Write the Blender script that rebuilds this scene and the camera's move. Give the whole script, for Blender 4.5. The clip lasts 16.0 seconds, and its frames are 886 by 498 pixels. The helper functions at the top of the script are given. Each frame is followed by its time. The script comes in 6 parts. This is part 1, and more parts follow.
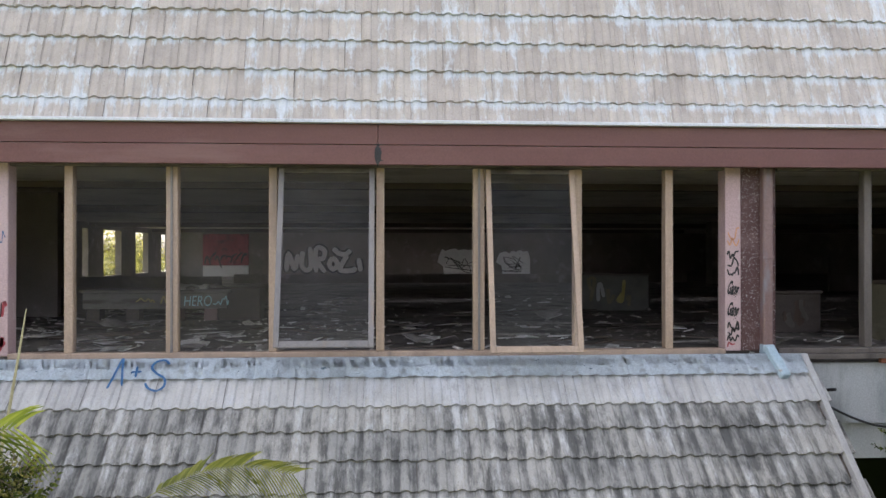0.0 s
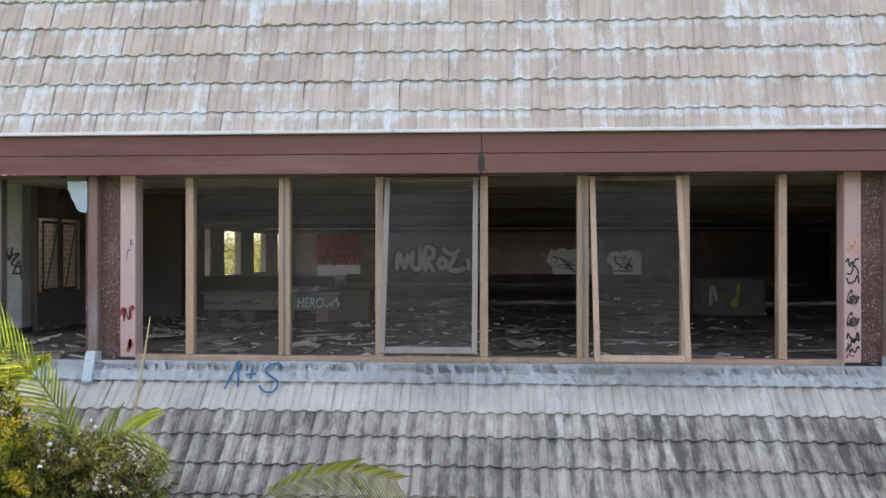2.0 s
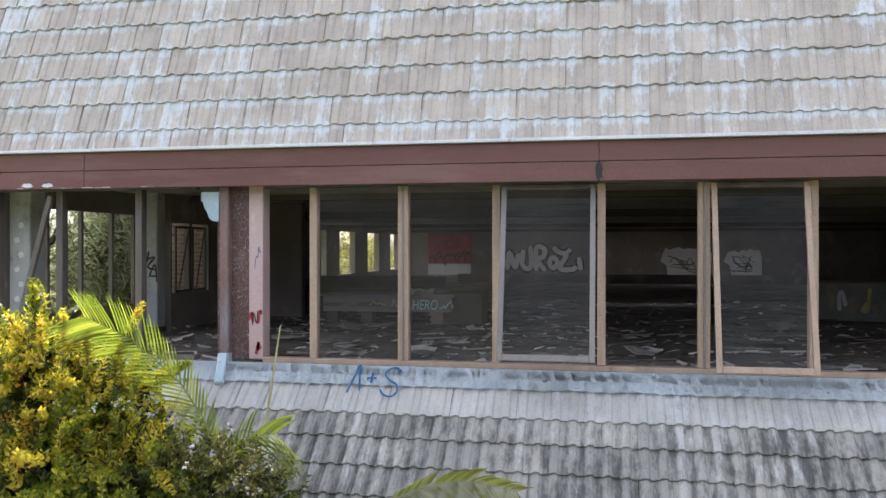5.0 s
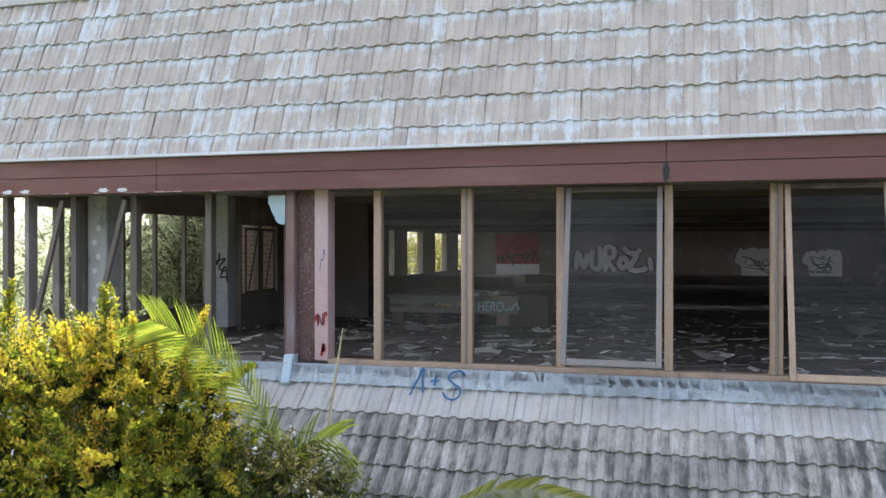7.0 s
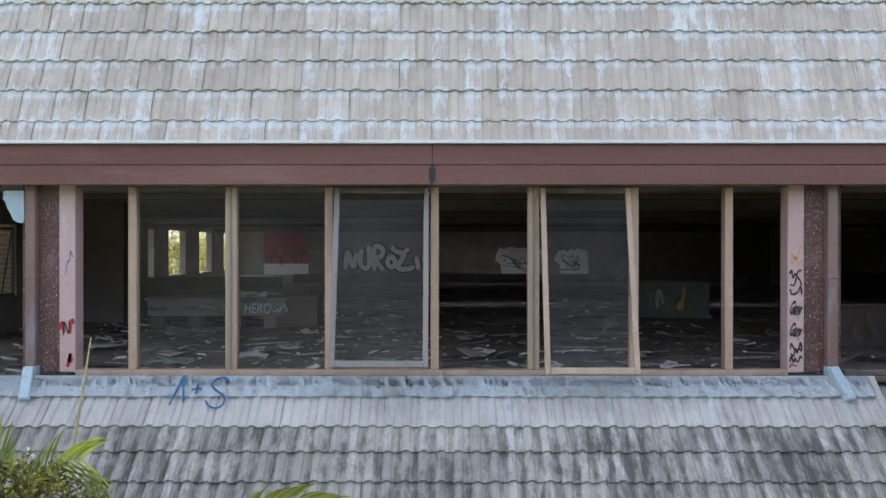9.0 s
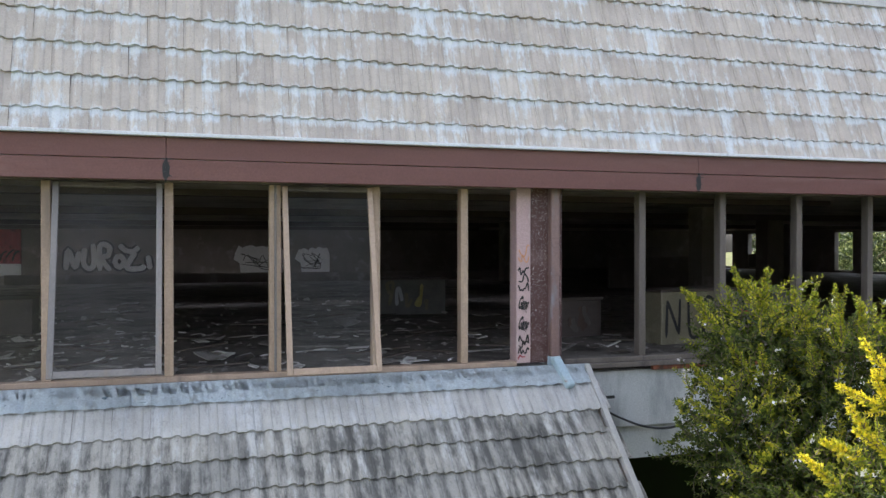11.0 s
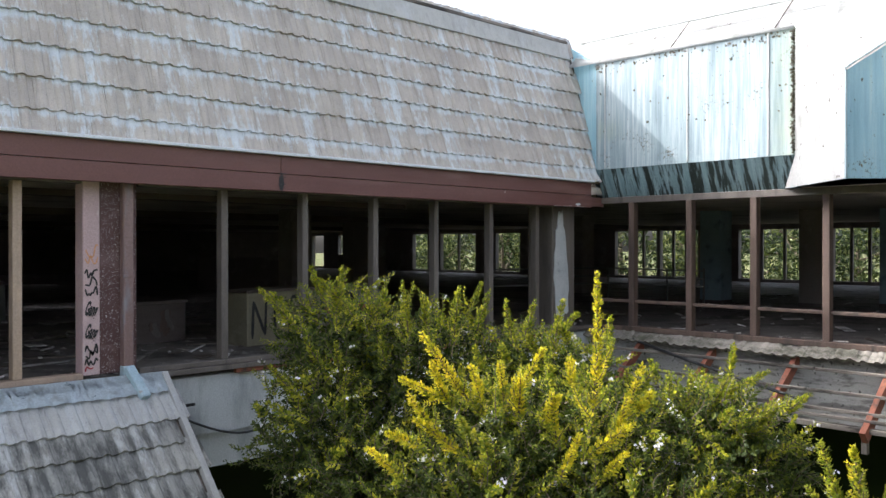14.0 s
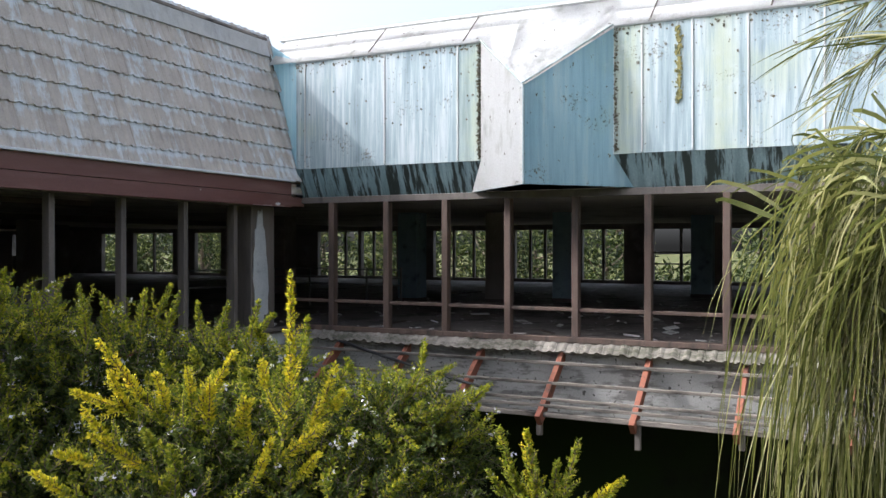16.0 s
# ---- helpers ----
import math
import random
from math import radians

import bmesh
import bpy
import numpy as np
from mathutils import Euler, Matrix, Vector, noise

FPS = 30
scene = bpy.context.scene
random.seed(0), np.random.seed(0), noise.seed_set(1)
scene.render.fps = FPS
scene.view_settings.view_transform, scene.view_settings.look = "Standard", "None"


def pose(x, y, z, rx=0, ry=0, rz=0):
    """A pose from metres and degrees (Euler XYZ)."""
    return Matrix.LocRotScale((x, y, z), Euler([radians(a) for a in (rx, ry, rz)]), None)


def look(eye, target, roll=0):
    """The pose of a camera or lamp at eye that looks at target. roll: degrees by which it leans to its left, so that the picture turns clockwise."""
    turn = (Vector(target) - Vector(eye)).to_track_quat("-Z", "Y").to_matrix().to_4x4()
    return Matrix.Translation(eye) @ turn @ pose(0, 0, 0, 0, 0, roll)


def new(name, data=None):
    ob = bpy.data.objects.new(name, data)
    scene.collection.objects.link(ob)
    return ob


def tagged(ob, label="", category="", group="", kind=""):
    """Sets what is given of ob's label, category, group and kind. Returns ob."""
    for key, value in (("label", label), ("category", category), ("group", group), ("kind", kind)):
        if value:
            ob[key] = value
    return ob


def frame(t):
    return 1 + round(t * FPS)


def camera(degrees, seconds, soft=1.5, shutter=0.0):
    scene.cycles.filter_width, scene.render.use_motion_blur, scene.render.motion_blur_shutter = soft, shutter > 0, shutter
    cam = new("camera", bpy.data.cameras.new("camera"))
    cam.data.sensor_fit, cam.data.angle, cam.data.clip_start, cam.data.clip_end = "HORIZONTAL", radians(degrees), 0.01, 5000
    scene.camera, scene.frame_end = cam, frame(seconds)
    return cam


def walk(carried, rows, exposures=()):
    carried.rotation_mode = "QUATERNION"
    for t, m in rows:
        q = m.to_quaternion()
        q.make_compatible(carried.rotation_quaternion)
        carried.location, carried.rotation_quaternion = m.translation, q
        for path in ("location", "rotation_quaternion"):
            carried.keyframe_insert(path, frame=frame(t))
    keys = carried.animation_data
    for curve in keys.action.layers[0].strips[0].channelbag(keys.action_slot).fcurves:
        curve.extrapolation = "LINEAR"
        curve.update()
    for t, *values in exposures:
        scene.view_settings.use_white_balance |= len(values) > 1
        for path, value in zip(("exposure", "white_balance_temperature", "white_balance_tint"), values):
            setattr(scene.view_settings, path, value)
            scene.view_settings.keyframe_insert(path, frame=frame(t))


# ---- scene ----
cam = camera(55.4, 16.0)
PATH = (  # seconds, x, y, z, yaw, pitch
    (0.0, 0.196, -8.550, 1.038, -3.81, 0.30),
    (0.5, 0.213, -8.580, 1.057, -1.74, 0.30),
    (1.0, 0.239, -8.597, 1.090, 0.29, 0.21),
    (1.5, 0.251, -8.610, 1.116, 2.04, 0.17),
    (2.0, 0.260, -8.614, 1.136, 3.64, 0.14),
    (2.5, 0.256, -8.643, 1.144, 5.13, 0.16),
    (3.0, 0.236, -8.670, 1.172, 6.26, 0.10),
    (3.5, 0.233, -8.697, 1.190, 7.42, 0.06),
    (4.0, 0.219, -8.712, 1.204, 8.63, 0.06),
    (4.5, 0.203, -8.712, 1.220, 9.85, 0.01),
    (5.0, 0.191, -8.700, 1.245, 11.03, -0.06),
    (6.1, 0.210, -8.680, 1.265, 14.33, -0.08),
    (6.7, 0.225, -8.660, 1.275, 15.83, -0.10),
    (7.3, 0.255, -8.640, 1.285, 14.81, -0.11),
    (7.5, 0.261, -8.630, 1.287, 12.93, -0.11),
    (8.0, 0.250, -8.590, 1.294, 8.27, -0.12),
    (8.2, 0.246, -8.582, 1.290, 6.97, -0.10),
    (9.2, 0.235, -8.540, 1.305, -1.71, -0.18),
    (10.3, 0.221, -8.501, 1.320, -11.27, -0.25),
    (10.5, 0.217, -8.495, 1.319, -13.08, -0.27),
    (11.0, 0.229, -8.467, 1.311, -17.33, -0.30),
    (11.5, 0.275, -8.439, 1.317, -21.61, -0.31),
    (12.0, 0.330, -8.445, 1.319, -25.94, -0.26),
    (12.5, 0.379, -8.440, 1.300, -30.41, -0.22),
    (13.0, 0.442, -8.407, 1.294, -34.79, -0.22),
    (13.5, 0.478, -8.362, 1.297, -39.48, -0.20),
    (14.0, 0.502, -8.321, 1.294, -44.16, -0.21),
    (14.5, 0.522, -8.291, 1.286, -48.90, -0.19),
    (15.0, 0.548, -8.303, 1.270, -53.93, -0.21),
    (15.5, 0.596, -8.322, 1.275, -58.96, -0.20),
    (16.0, 0.613, -8.322, 1.284, -64.03, -0.17),
)
walk(cam, [(t, pose(x, y, z, 90 + pitch, 0, yaw)) for t, x, y, z, yaw, pitch in PATH],
     exposures=((0.0, 2.30, 6400, 13), (5.0, 2.27, 6250, 12), (8.0, 2.20, 5950, 10), (10.5, 2.18, 6050, 10), (12.5, 2.10, 6150, 9), (14.5, 1.66, 6050, 9), (16.0, 1.29, 5950, 10)))

# ---- sky and sun ----
SUN_WAY = Vector((-0.50, 1.0, 1.02)).normalized()
world = bpy.data.worlds.new("sky")
scene.world = world
world.use_nodes = True
wn = world.node_tree.nodes
sky = wn.new("ShaderNodeTexSky")
sky.sky_type = "NISHITA"
sky.sun_disc = False
sky.sun_elevation = math.asin(SUN_WAY.z)
sky.sun_rotation = math.atan2(SUN_WAY.x, SUN_WAY.y)
sky.air_density, sky.dust_density, sky.ozone_density = 0.8, 7.0, 0.8
wn["Background"].inputs["Strength"].default_value = 0.15
haze = wn.new("ShaderNodeHueSaturation")   # thin bright haze
haze.inputs["Saturation"].default_value, haze.inputs["Value"].default_value = 0.42, 1.15
world.node_tree.links.new(sky.outputs["Color"], haze.inputs["Color"])
world.node_tree.links.new(haze.outputs["Color"], wn["Background"].inputs["Color"])
sun = new("sun", bpy.data.lights.new("sun", "SUN"))
sun.data.energy, sun.data.angle, sun.data.color = 1.5, radians(0.6), (1.0, 0.96, 0.90)
sun.matrix_world = look((0, 0, 30), Vector((0, 0, 30)) - SUN_WAY)

# ---- materials ----
def ramp_node(nt, fac, stops):
    r = nt.nodes.new("ShaderNodeValToRGB")
    r.color_ramp.elements[0].position, r.color_ramp.elements[0].color = stops[0][0], (*stops[0][1], 1)
    r.color_ramp.elements[1].position, r.color_ramp.elements[1].color = stops[-1][0], (*stops[-1][1], 1)
    for p, c in stops[1:-1]:
        r.color_ramp.elements.new(p).color = (*c, 1)
    nt.links.new(fac, r.inputs[0])
    return r.outputs[0]


def noise_node(nt, vec, scale, detail=4.0, rough=0.6, stretch=(1, 1, 1)):
    m = nt.nodes.new("ShaderNodeMapping")
    m.inputs["Scale"].default_value = stretch
    nt.links.new(vec, m.inputs["Vector"])
    n = nt.nodes.new("ShaderNodeTexNoise")
    n.inputs["Scale"].default_value, n.inputs["Detail"].default_value, n.inputs["Roughness"].default_value = scale, detail, rough
    nt.links.new(m.outputs[0], n.inputs["Vector"])
    return n.outputs["Fac"]


def mix_node(nt, fac, a, b, mode="MIX"):
    m = nt.nodes.new("ShaderNodeMix")
    m.data_type, m.blend_type = "RGBA", mode
    for sock, v in ((m.inputs[0], fac), (m.inputs[6], a), (m.inputs[7], b)):
        if isinstance(v, (int, float)):
            sock.default_value = v
        elif isinstance(v, tuple):
            sock.default_value = (*v, 1)
        else:
            nt.links.new(v, sock)
    return m.outputs[2]


def math_node(nt, op, a, b=0.0):
    m = nt.nodes.new("ShaderNodeMath")
    m.operation = op
    for sock, v in zip(m.inputs, (a, b)):
        if isinstance(v, (int, float)):
            sock.default_value = v
        else:
            nt.links.new(v, sock)
    return m.outputs[0]


def base_mat(name, rough=0.8, metallic=0.0, spec=0.4):
    m = bpy.data.materials.new(name)
    m.use_nodes = True
    nt = m.node_tree
    b = nt.nodes["Principled BSDF"]
    b.inputs["Roughness"].default_value, b.inputs["Metallic"].default_value = rough, metallic
    b.inputs["Specular IOR Level"].default_value = spec
    pos = nt.nodes.new("ShaderNodeNewGeometry").outputs["Position"]
    return m, nt, b, pos


def bump_in(nt, b, fac, strength, dist=0.01):
    n = nt.nodes.new("ShaderNodeBump")
    n.inputs["Strength"].default_value, n.inputs["Distance"].default_value = strength, dist
    nt.links.new(fac, n.inputs["Height"])
    nt.links.new(n.outputs[0], b.inputs["Normal"])


def surf(name, c1, c2, scale=3.0, rough=0.8, stain=None, stain_scale=1.0, stain_at=(0.5, 0.65), stretch=(1, 1, 1),
         bump=0.3, grain=60.0, metallic=0.0, spec=0.4, speck=None, speck_scale=40.0, speck_at=(0.66, 0.7)):
    """Two tones by a coarse noise, a fine grain, and if wanted stains and specks of other colours."""
    m, nt, b, pos = base_mat(name, rough, metallic, spec)
    col = ramp_node(nt, noise_node(nt, pos, scale, stretch=stretch), ((0.3, c1), (0.7, c2)))
    fine = noise_node(nt, pos, grain, 3.0)
    col = mix_node(nt, 0.35, col, ramp_node(nt, fine, ((0.3, (0.45,) * 3), (0.7, (1.3,) * 3))), "MULTIPLY")
    if stain:
        f = ramp_node(nt, noise_node(nt, pos, stain_scale, 6.0, 0.65, stretch), ((stain_at[0], (0,) * 3), (stain_at[1], (1,) * 3)))
        col = mix_node(nt, f, col, stain)
    if speck:
        f = ramp_node(nt, noise_node(nt, pos, speck_scale, 2.0), ((speck_at[0], (0,) * 3), (speck_at[1], (1,) * 3)))
        col = mix_node(nt, f, col, speck)
    nt.links.new(col, b.inputs["Base Color"])
    bump_in(nt, b, fine, bump, 0.004)
    return m


def tile_mat(name, tones, pale, pale_at, dark, dark_at, course=None, roll_from=8.4, roll_shade=0.035):
    """Weathered concrete tile: a tone for each tile, pale lime runs and dark mould streaks down the slope, roll shading
    painted into both.
    """
    m, nt, b, pos = base_mat(name, 0.9, 0.0, 0.25)
    info, geo = nt.nodes.new("ShaderNodeObjectInfo"), nt.nodes.new("ShaderNodeNewGeometry")
    pick = math_node(nt, "FRACT", math_node(nt, "ADD", info.outputs["Random"], geo.outputs["Random Per Island"]))
    col = ramp_node(nt, pick, tones)
    col = mix_node(nt, 0.5, col, ramp_node(nt, noise_node(nt, pos, 4.0, 5.0), ((0.3, (0.75,) * 3), (0.7, (1.2,) * 3))), "MULTIPLY")
    xyz = nt.nodes.new("ShaderNodeSeparateXYZ")
    nt.links.new(pos, xyz.inputs[0])
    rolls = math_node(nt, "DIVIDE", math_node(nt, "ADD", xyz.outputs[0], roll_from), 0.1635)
    # lime runs follow single rolls; pans get mould plus painted shade, to show the rolls
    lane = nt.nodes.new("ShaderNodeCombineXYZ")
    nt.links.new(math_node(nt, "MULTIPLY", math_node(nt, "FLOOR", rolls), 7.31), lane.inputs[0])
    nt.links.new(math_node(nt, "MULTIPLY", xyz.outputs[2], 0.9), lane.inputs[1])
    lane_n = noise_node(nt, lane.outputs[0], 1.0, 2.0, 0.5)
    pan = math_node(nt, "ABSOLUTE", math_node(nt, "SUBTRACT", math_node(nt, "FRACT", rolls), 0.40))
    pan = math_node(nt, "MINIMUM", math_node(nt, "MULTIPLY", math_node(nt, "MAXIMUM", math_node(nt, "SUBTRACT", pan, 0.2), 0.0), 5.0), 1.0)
    runs = math_node(nt, "ADD", math_node(nt, "MULTIPLY", noise_node(nt, pos, 20.0, 6.0, 0.75, (1, 0.28, 0.28)), 0.42),
                     math_node(nt, "ADD", math_node(nt, "MULTIPLY", noise_node(nt, pos, 1.6, 5.0, 0.6), 0.22), math_node(nt, "MULTIPLY", lane_n, 0.36)))
    runs = math_node(nt, "ADD", runs, math_node(nt, "MULTIPLY", math_node(nt, "SUBTRACT", pick, 0.5), 0.05))
    if course:   # lime collects along the lip of each course, whose height and rise are given
        phase = math_node(nt, "FRACT", math_node(nt, "DIVIDE", math_node(nt, "SUBTRACT", xyz.outputs[2], course[0]), course[1]))
        rim = math_node(nt, "ABSOLUTE", math_node(nt, "SUBTRACT", phase, 0.45))
        rim = math_node(nt, "MULTIPLY", math_node(nt, "MAXIMUM", math_node(nt, "SUBTRACT", rim, 0.26), 0.0), 0.45)
        runs = math_node(nt, "ADD", runs, rim)
    # crests paled and pans dulled so that the relief of the rolls shows
    runs = math_node(nt, "SUBTRACT", runs, math_node(nt, "MULTIPLY", math_node(nt, "SUBTRACT", pan, 0.4), roll_shade * 0.8))
    col = mix_node(nt, ramp_node(nt, runs, ((pale_at[0], (0,) * 3), (pale_at[1], (0.85,) * 3))), col, pale)
    mould = math_node(nt, "ADD", math_node(nt, "MULTIPLY", noise_node(nt, pos, 17.0, 6.0, 0.75, (1, 0.25, 0.25)), 0.55),
                      math_node(nt, "MULTIPLY", noise_node(nt, pos, 1.3, 5.0, 0.65), 0.45))
    # mould noise plus the painted shade of the pans
    mould = math_node(nt, "ADD", mould, math_node(nt, "MULTIPLY", math_node(nt, "SUBTRACT", pan, 0.4), roll_shade))
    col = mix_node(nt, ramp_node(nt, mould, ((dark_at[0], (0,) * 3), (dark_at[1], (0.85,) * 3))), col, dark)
    fine = noise_node(nt, pos, 90.0, 3.0, 0.7)
    pits = ramp_node(nt, noise_node(nt, pos, 42.0, 4.0, 0.7, (1, 0.6, 0.6)), ((0.60, (0,) * 3), (0.68, (0.5,) * 3)))
    col = mix_node(nt, pits, col, dark)
    col = mix_node(nt, 0.3, col, ramp_node(nt, fine, ((0.3, (0.5,) * 3), (0.7, (1.3,) * 3))), "MULTIPLY")
    nt.links.new(col, b.inputs["Base Color"])
    bump_in(nt, b, fine, 0.5, 0.004)
    return m


def panel_mat(name, low, high, pale, green, bloom_at=()):
    """Painted sheet: fine vertical streaks at three widths, chalky runs, a green-yellow bloom and rusty lichen specks."""
    m, nt, b, pos = base_mat(name, 0.6, 0.0, 0.35)
    fine_s = noise_node(nt, pos, 13.0, 5.0, 0.7, (1, 1, 0.045))
    wide_s = noise_node(nt, pos, 3.2, 4.0, 0.6, (1, 1, 0.10))
    streak = math_node(nt, "ADD", math_node(nt, "MULTIPLY", fine_s, 0.6), math_node(nt, "MULTIPLY", wide_s, 0.4))
    col = ramp_node(nt, streak, ((0.37, low), (0.50, high), (0.60, pale)))
    bloom = math_node(nt, "ADD", math_node(nt, "MULTIPLY", noise_node(nt, pos, 0.9, 3.0, 0.5), 0.7), math_node(nt, "MULTIPLY", fine_s, 0.3))
    col = mix_node(nt, ramp_node(nt, bloom, ((0.54, (0,) * 3), (0.70, (0.6,) * 3))), col, green)
    xyz = nt.nodes.new("ShaderNodeSeparateXYZ")
    nt.links.new(pos, xyz.inputs[0])
    for y, reach in bloom_at:   # algae beside the joints where water runs
        near = math_node(nt, "SUBTRACT", 1.0, math_node(nt, "DIVIDE", math_node(nt, "ABSOLUTE", math_node(nt, "SUBTRACT", xyz.outputs[1], y)), reach))
        near = math_node(nt, "MULTIPLY", math_node(nt, "MAXIMUM", near, 0.0), math_node(nt, "ADD", math_node(nt, "MULTIPLY", fine_s, 1.2), -0.05))
        near = math_node(nt, "MULTIPLY", near, math_node(nt, "MULTIPLY", noise_node(nt, pos, 4.0, 4.0, 0.6), 2.2))
        col = mix_node(nt, ramp_node(nt, near, ((0.08, (0,) * 3), (0.7, (0.6,) * 3))), col, green)
    blot = noise_node(nt, pos, 2.2, 6.0, 0.7)
    col = mix_node(nt, ramp_node(nt, blot, ((0.60, (0,) * 3), (0.70, (0.45,) * 3))), col, pale)
    crust = math_node(nt, "MULTIPLY", noise_node(nt, pos, 1.6, 2.0, 0.5), noise_node(nt, pos, 26.0, 4.0, 0.75))   # lichen in loose clusters
    col = mix_node(nt, ramp_node(nt, crust, ((0.36, (0,) * 3), (0.42, (0.85,) * 3))), col, (0.11, 0.10, 0.075))
    for scale, at, c in ((16.0, (0.69, 0.72), (0.12, 0.10, 0.07)), (5.0, (0.72, 0.735), (0.20, 0.15, 0.08))):
        col = mix_node(nt, ramp_node(nt, noise_node(nt, pos, scale, 3.0, 0.6), ((at[0], (0,) * 3), (at[1], (0.9,) * 3))), col, c)
    grain = noise_node(nt, pos, 80.0, 3.0)
    col = mix_node(nt, 0.2, col, ramp_node(nt, grain, ((0.3, (0.6,) * 3), (0.7, (1.2,) * 3))), "MULTIPLY")
    nt.links.new(col, b.inputs["Base Color"])
    bump_in(nt, b, math_node(nt, "ADD", grain, wide_s), 0.25, 0.004)
    return m


def leaf_mat(name, stops, trans=0.45, rough=0.5, spec=0.15, tint=(1.5, 1.45, 0.7)):
    m, nt, b, pos = base_mat(name, rough, 0.0, spec)
    geo = nt.nodes.new("ShaderNodeNewGeometry")
    col = ramp_node(nt, geo.outputs["Random Per Island"], stops)
    nt.links.new(col, b.inputs["Base Color"])
    t = nt.nodes.new("ShaderNodeBsdfTranslucent")
    nt.links.new(mix_node(nt, 1.0, col, tint, "MULTIPLY"), t.inputs["Color"])
    mx = nt.nodes.new("ShaderNodeMixShader")
    mx.inputs[0].default_value = trans
    nt.links.new(b.outputs[0], mx.inputs[1])
    nt.links.new(t.outputs[0], mx.inputs[2])
    nt.links.new(mx.outputs[0], nt.nodes["Material Output"].inputs["Surface"])
    return m


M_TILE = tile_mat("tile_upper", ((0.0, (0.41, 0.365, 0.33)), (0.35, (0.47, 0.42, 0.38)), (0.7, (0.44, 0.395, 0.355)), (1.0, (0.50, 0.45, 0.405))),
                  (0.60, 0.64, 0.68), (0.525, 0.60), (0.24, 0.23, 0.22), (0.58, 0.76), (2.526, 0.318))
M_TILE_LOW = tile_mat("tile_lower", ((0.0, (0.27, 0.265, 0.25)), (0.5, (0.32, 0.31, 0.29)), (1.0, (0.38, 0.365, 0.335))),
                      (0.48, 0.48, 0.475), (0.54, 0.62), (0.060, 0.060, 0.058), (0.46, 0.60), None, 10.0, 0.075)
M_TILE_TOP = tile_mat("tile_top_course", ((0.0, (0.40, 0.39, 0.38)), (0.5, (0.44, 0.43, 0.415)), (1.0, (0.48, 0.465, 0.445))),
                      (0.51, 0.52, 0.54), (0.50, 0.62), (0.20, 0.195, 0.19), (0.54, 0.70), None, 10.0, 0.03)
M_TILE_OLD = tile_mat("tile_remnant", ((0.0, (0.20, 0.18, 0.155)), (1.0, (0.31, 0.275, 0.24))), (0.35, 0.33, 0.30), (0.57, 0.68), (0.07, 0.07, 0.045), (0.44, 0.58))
M_FLASH = surf("flashing_paint", (0.60, 0.66, 0.71), (0.66, 0.71, 0.75), 3.0, 0.75, (0.13, 0.20, 0.25), 14.0, (0.625, 0.67), (0.6, 1.4, 1.4), speck=(0.46, 0.49, 0.51), speck_scale=9.0, speck_at=(0.56, 0.70))
M_FLASH_W = surf("flashing_white", (0.60, 0.62, 0.65), (0.70, 0.72, 0.75), 2.0, 0.6, (0.25, 0.26, 0.27), 5.0, (0.6, 0.75))
M_FASCIA = surf("fascia_maroon", (0.125, 0.050, 0.044), (0.175, 0.080, 0.070), 1.2, 0.5, (0.21, 0.12, 0.105), 2.0, (0.50, 0.75), (0.25, 1, 2), speck=(0.5, 0.46, 0.44), speck_scale=7.0, speck_at=(0.76, 0.78))
M_TAN = surf("frame_tan", (0.35, 0.255, 0.19), (0.45, 0.335, 0.255), 2.0, 0.5, (0.24, 0.185, 0.15), 3.0, (0.55, 0.75), (2, 2, 0.3))
M_SASH = surf("sash_grey", (0.18, 0.165, 0.165), (0.25, 0.225, 0.215), 2.0, 0.45, (0.28, 0.20, 0.14), 3.0, (0.56, 0.75), (2, 2, 0.3))
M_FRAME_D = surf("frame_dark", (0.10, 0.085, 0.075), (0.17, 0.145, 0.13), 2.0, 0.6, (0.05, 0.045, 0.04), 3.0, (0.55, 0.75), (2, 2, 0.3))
M_FRAME_B = surf("frame_brown", (0.085, 0.055, 0.044), (0.14, 0.095, 0.075), 2.0, 0.6, (0.035, 0.028, 0.025), 3.0, (0.50, 0.70), (2, 2, 0.3))
M_PINK = surf("column_pink", (0.46, 0.32, 0.32), (0.56, 0.42, 0.42), 1.5, 0.6, (0.60, 0.52, 0.52), 4.0, (0.6, 0.7), (1, 1, 0.5))
M_MAROON = surf("column_maroon", (0.07, 0.032, 0.032), (0.11, 0.055, 0.052), 1.5, 0.6, (0.16, 0.10, 0.095), 3.0, (0.55, 0.7), speck=(0.5, 0.47, 0.46), speck_scale=85.0, speck_at=(0.625, 0.66))
M_PIPE = surf("downpipe_brown", (0.17, 0.10, 0.09), (0.24, 0.16, 0.15), 2.0, 0.45, (0.22, 0.22, 0.25), 3.0, (0.55, 0.7), (1, 1, 0.3))
M_BLUE = surf("bracket_blue", (0.34, 0.45, 0.52), (0.44, 0.54, 0.60), 3.0, 0.6, (0.30, 0.24, 0.2), 6.0, (0.6, 0.7))
M_RENDER = surf("spandrel_render", (0.44, 0.46, 0.48), (0.56, 0.57, 0.58), 1.2, 0.85, (0.20, 0.21, 0.22), 1.5, (0.52, 0.72), (1, 1, 0.35))
M_RENDER_B = surf("spandrel_grey", (0.30, 0.29, 0.28), (0.41, 0.395, 0.38), 1.6, 0.9, (0.15, 0.14, 0.135), 3.0, (0.50, 0.58), (0.5, 0.5, 1.8), speck=(0.08, 0.075, 0.07), speck_scale=14.0, speck_at=(0.64, 0.66))
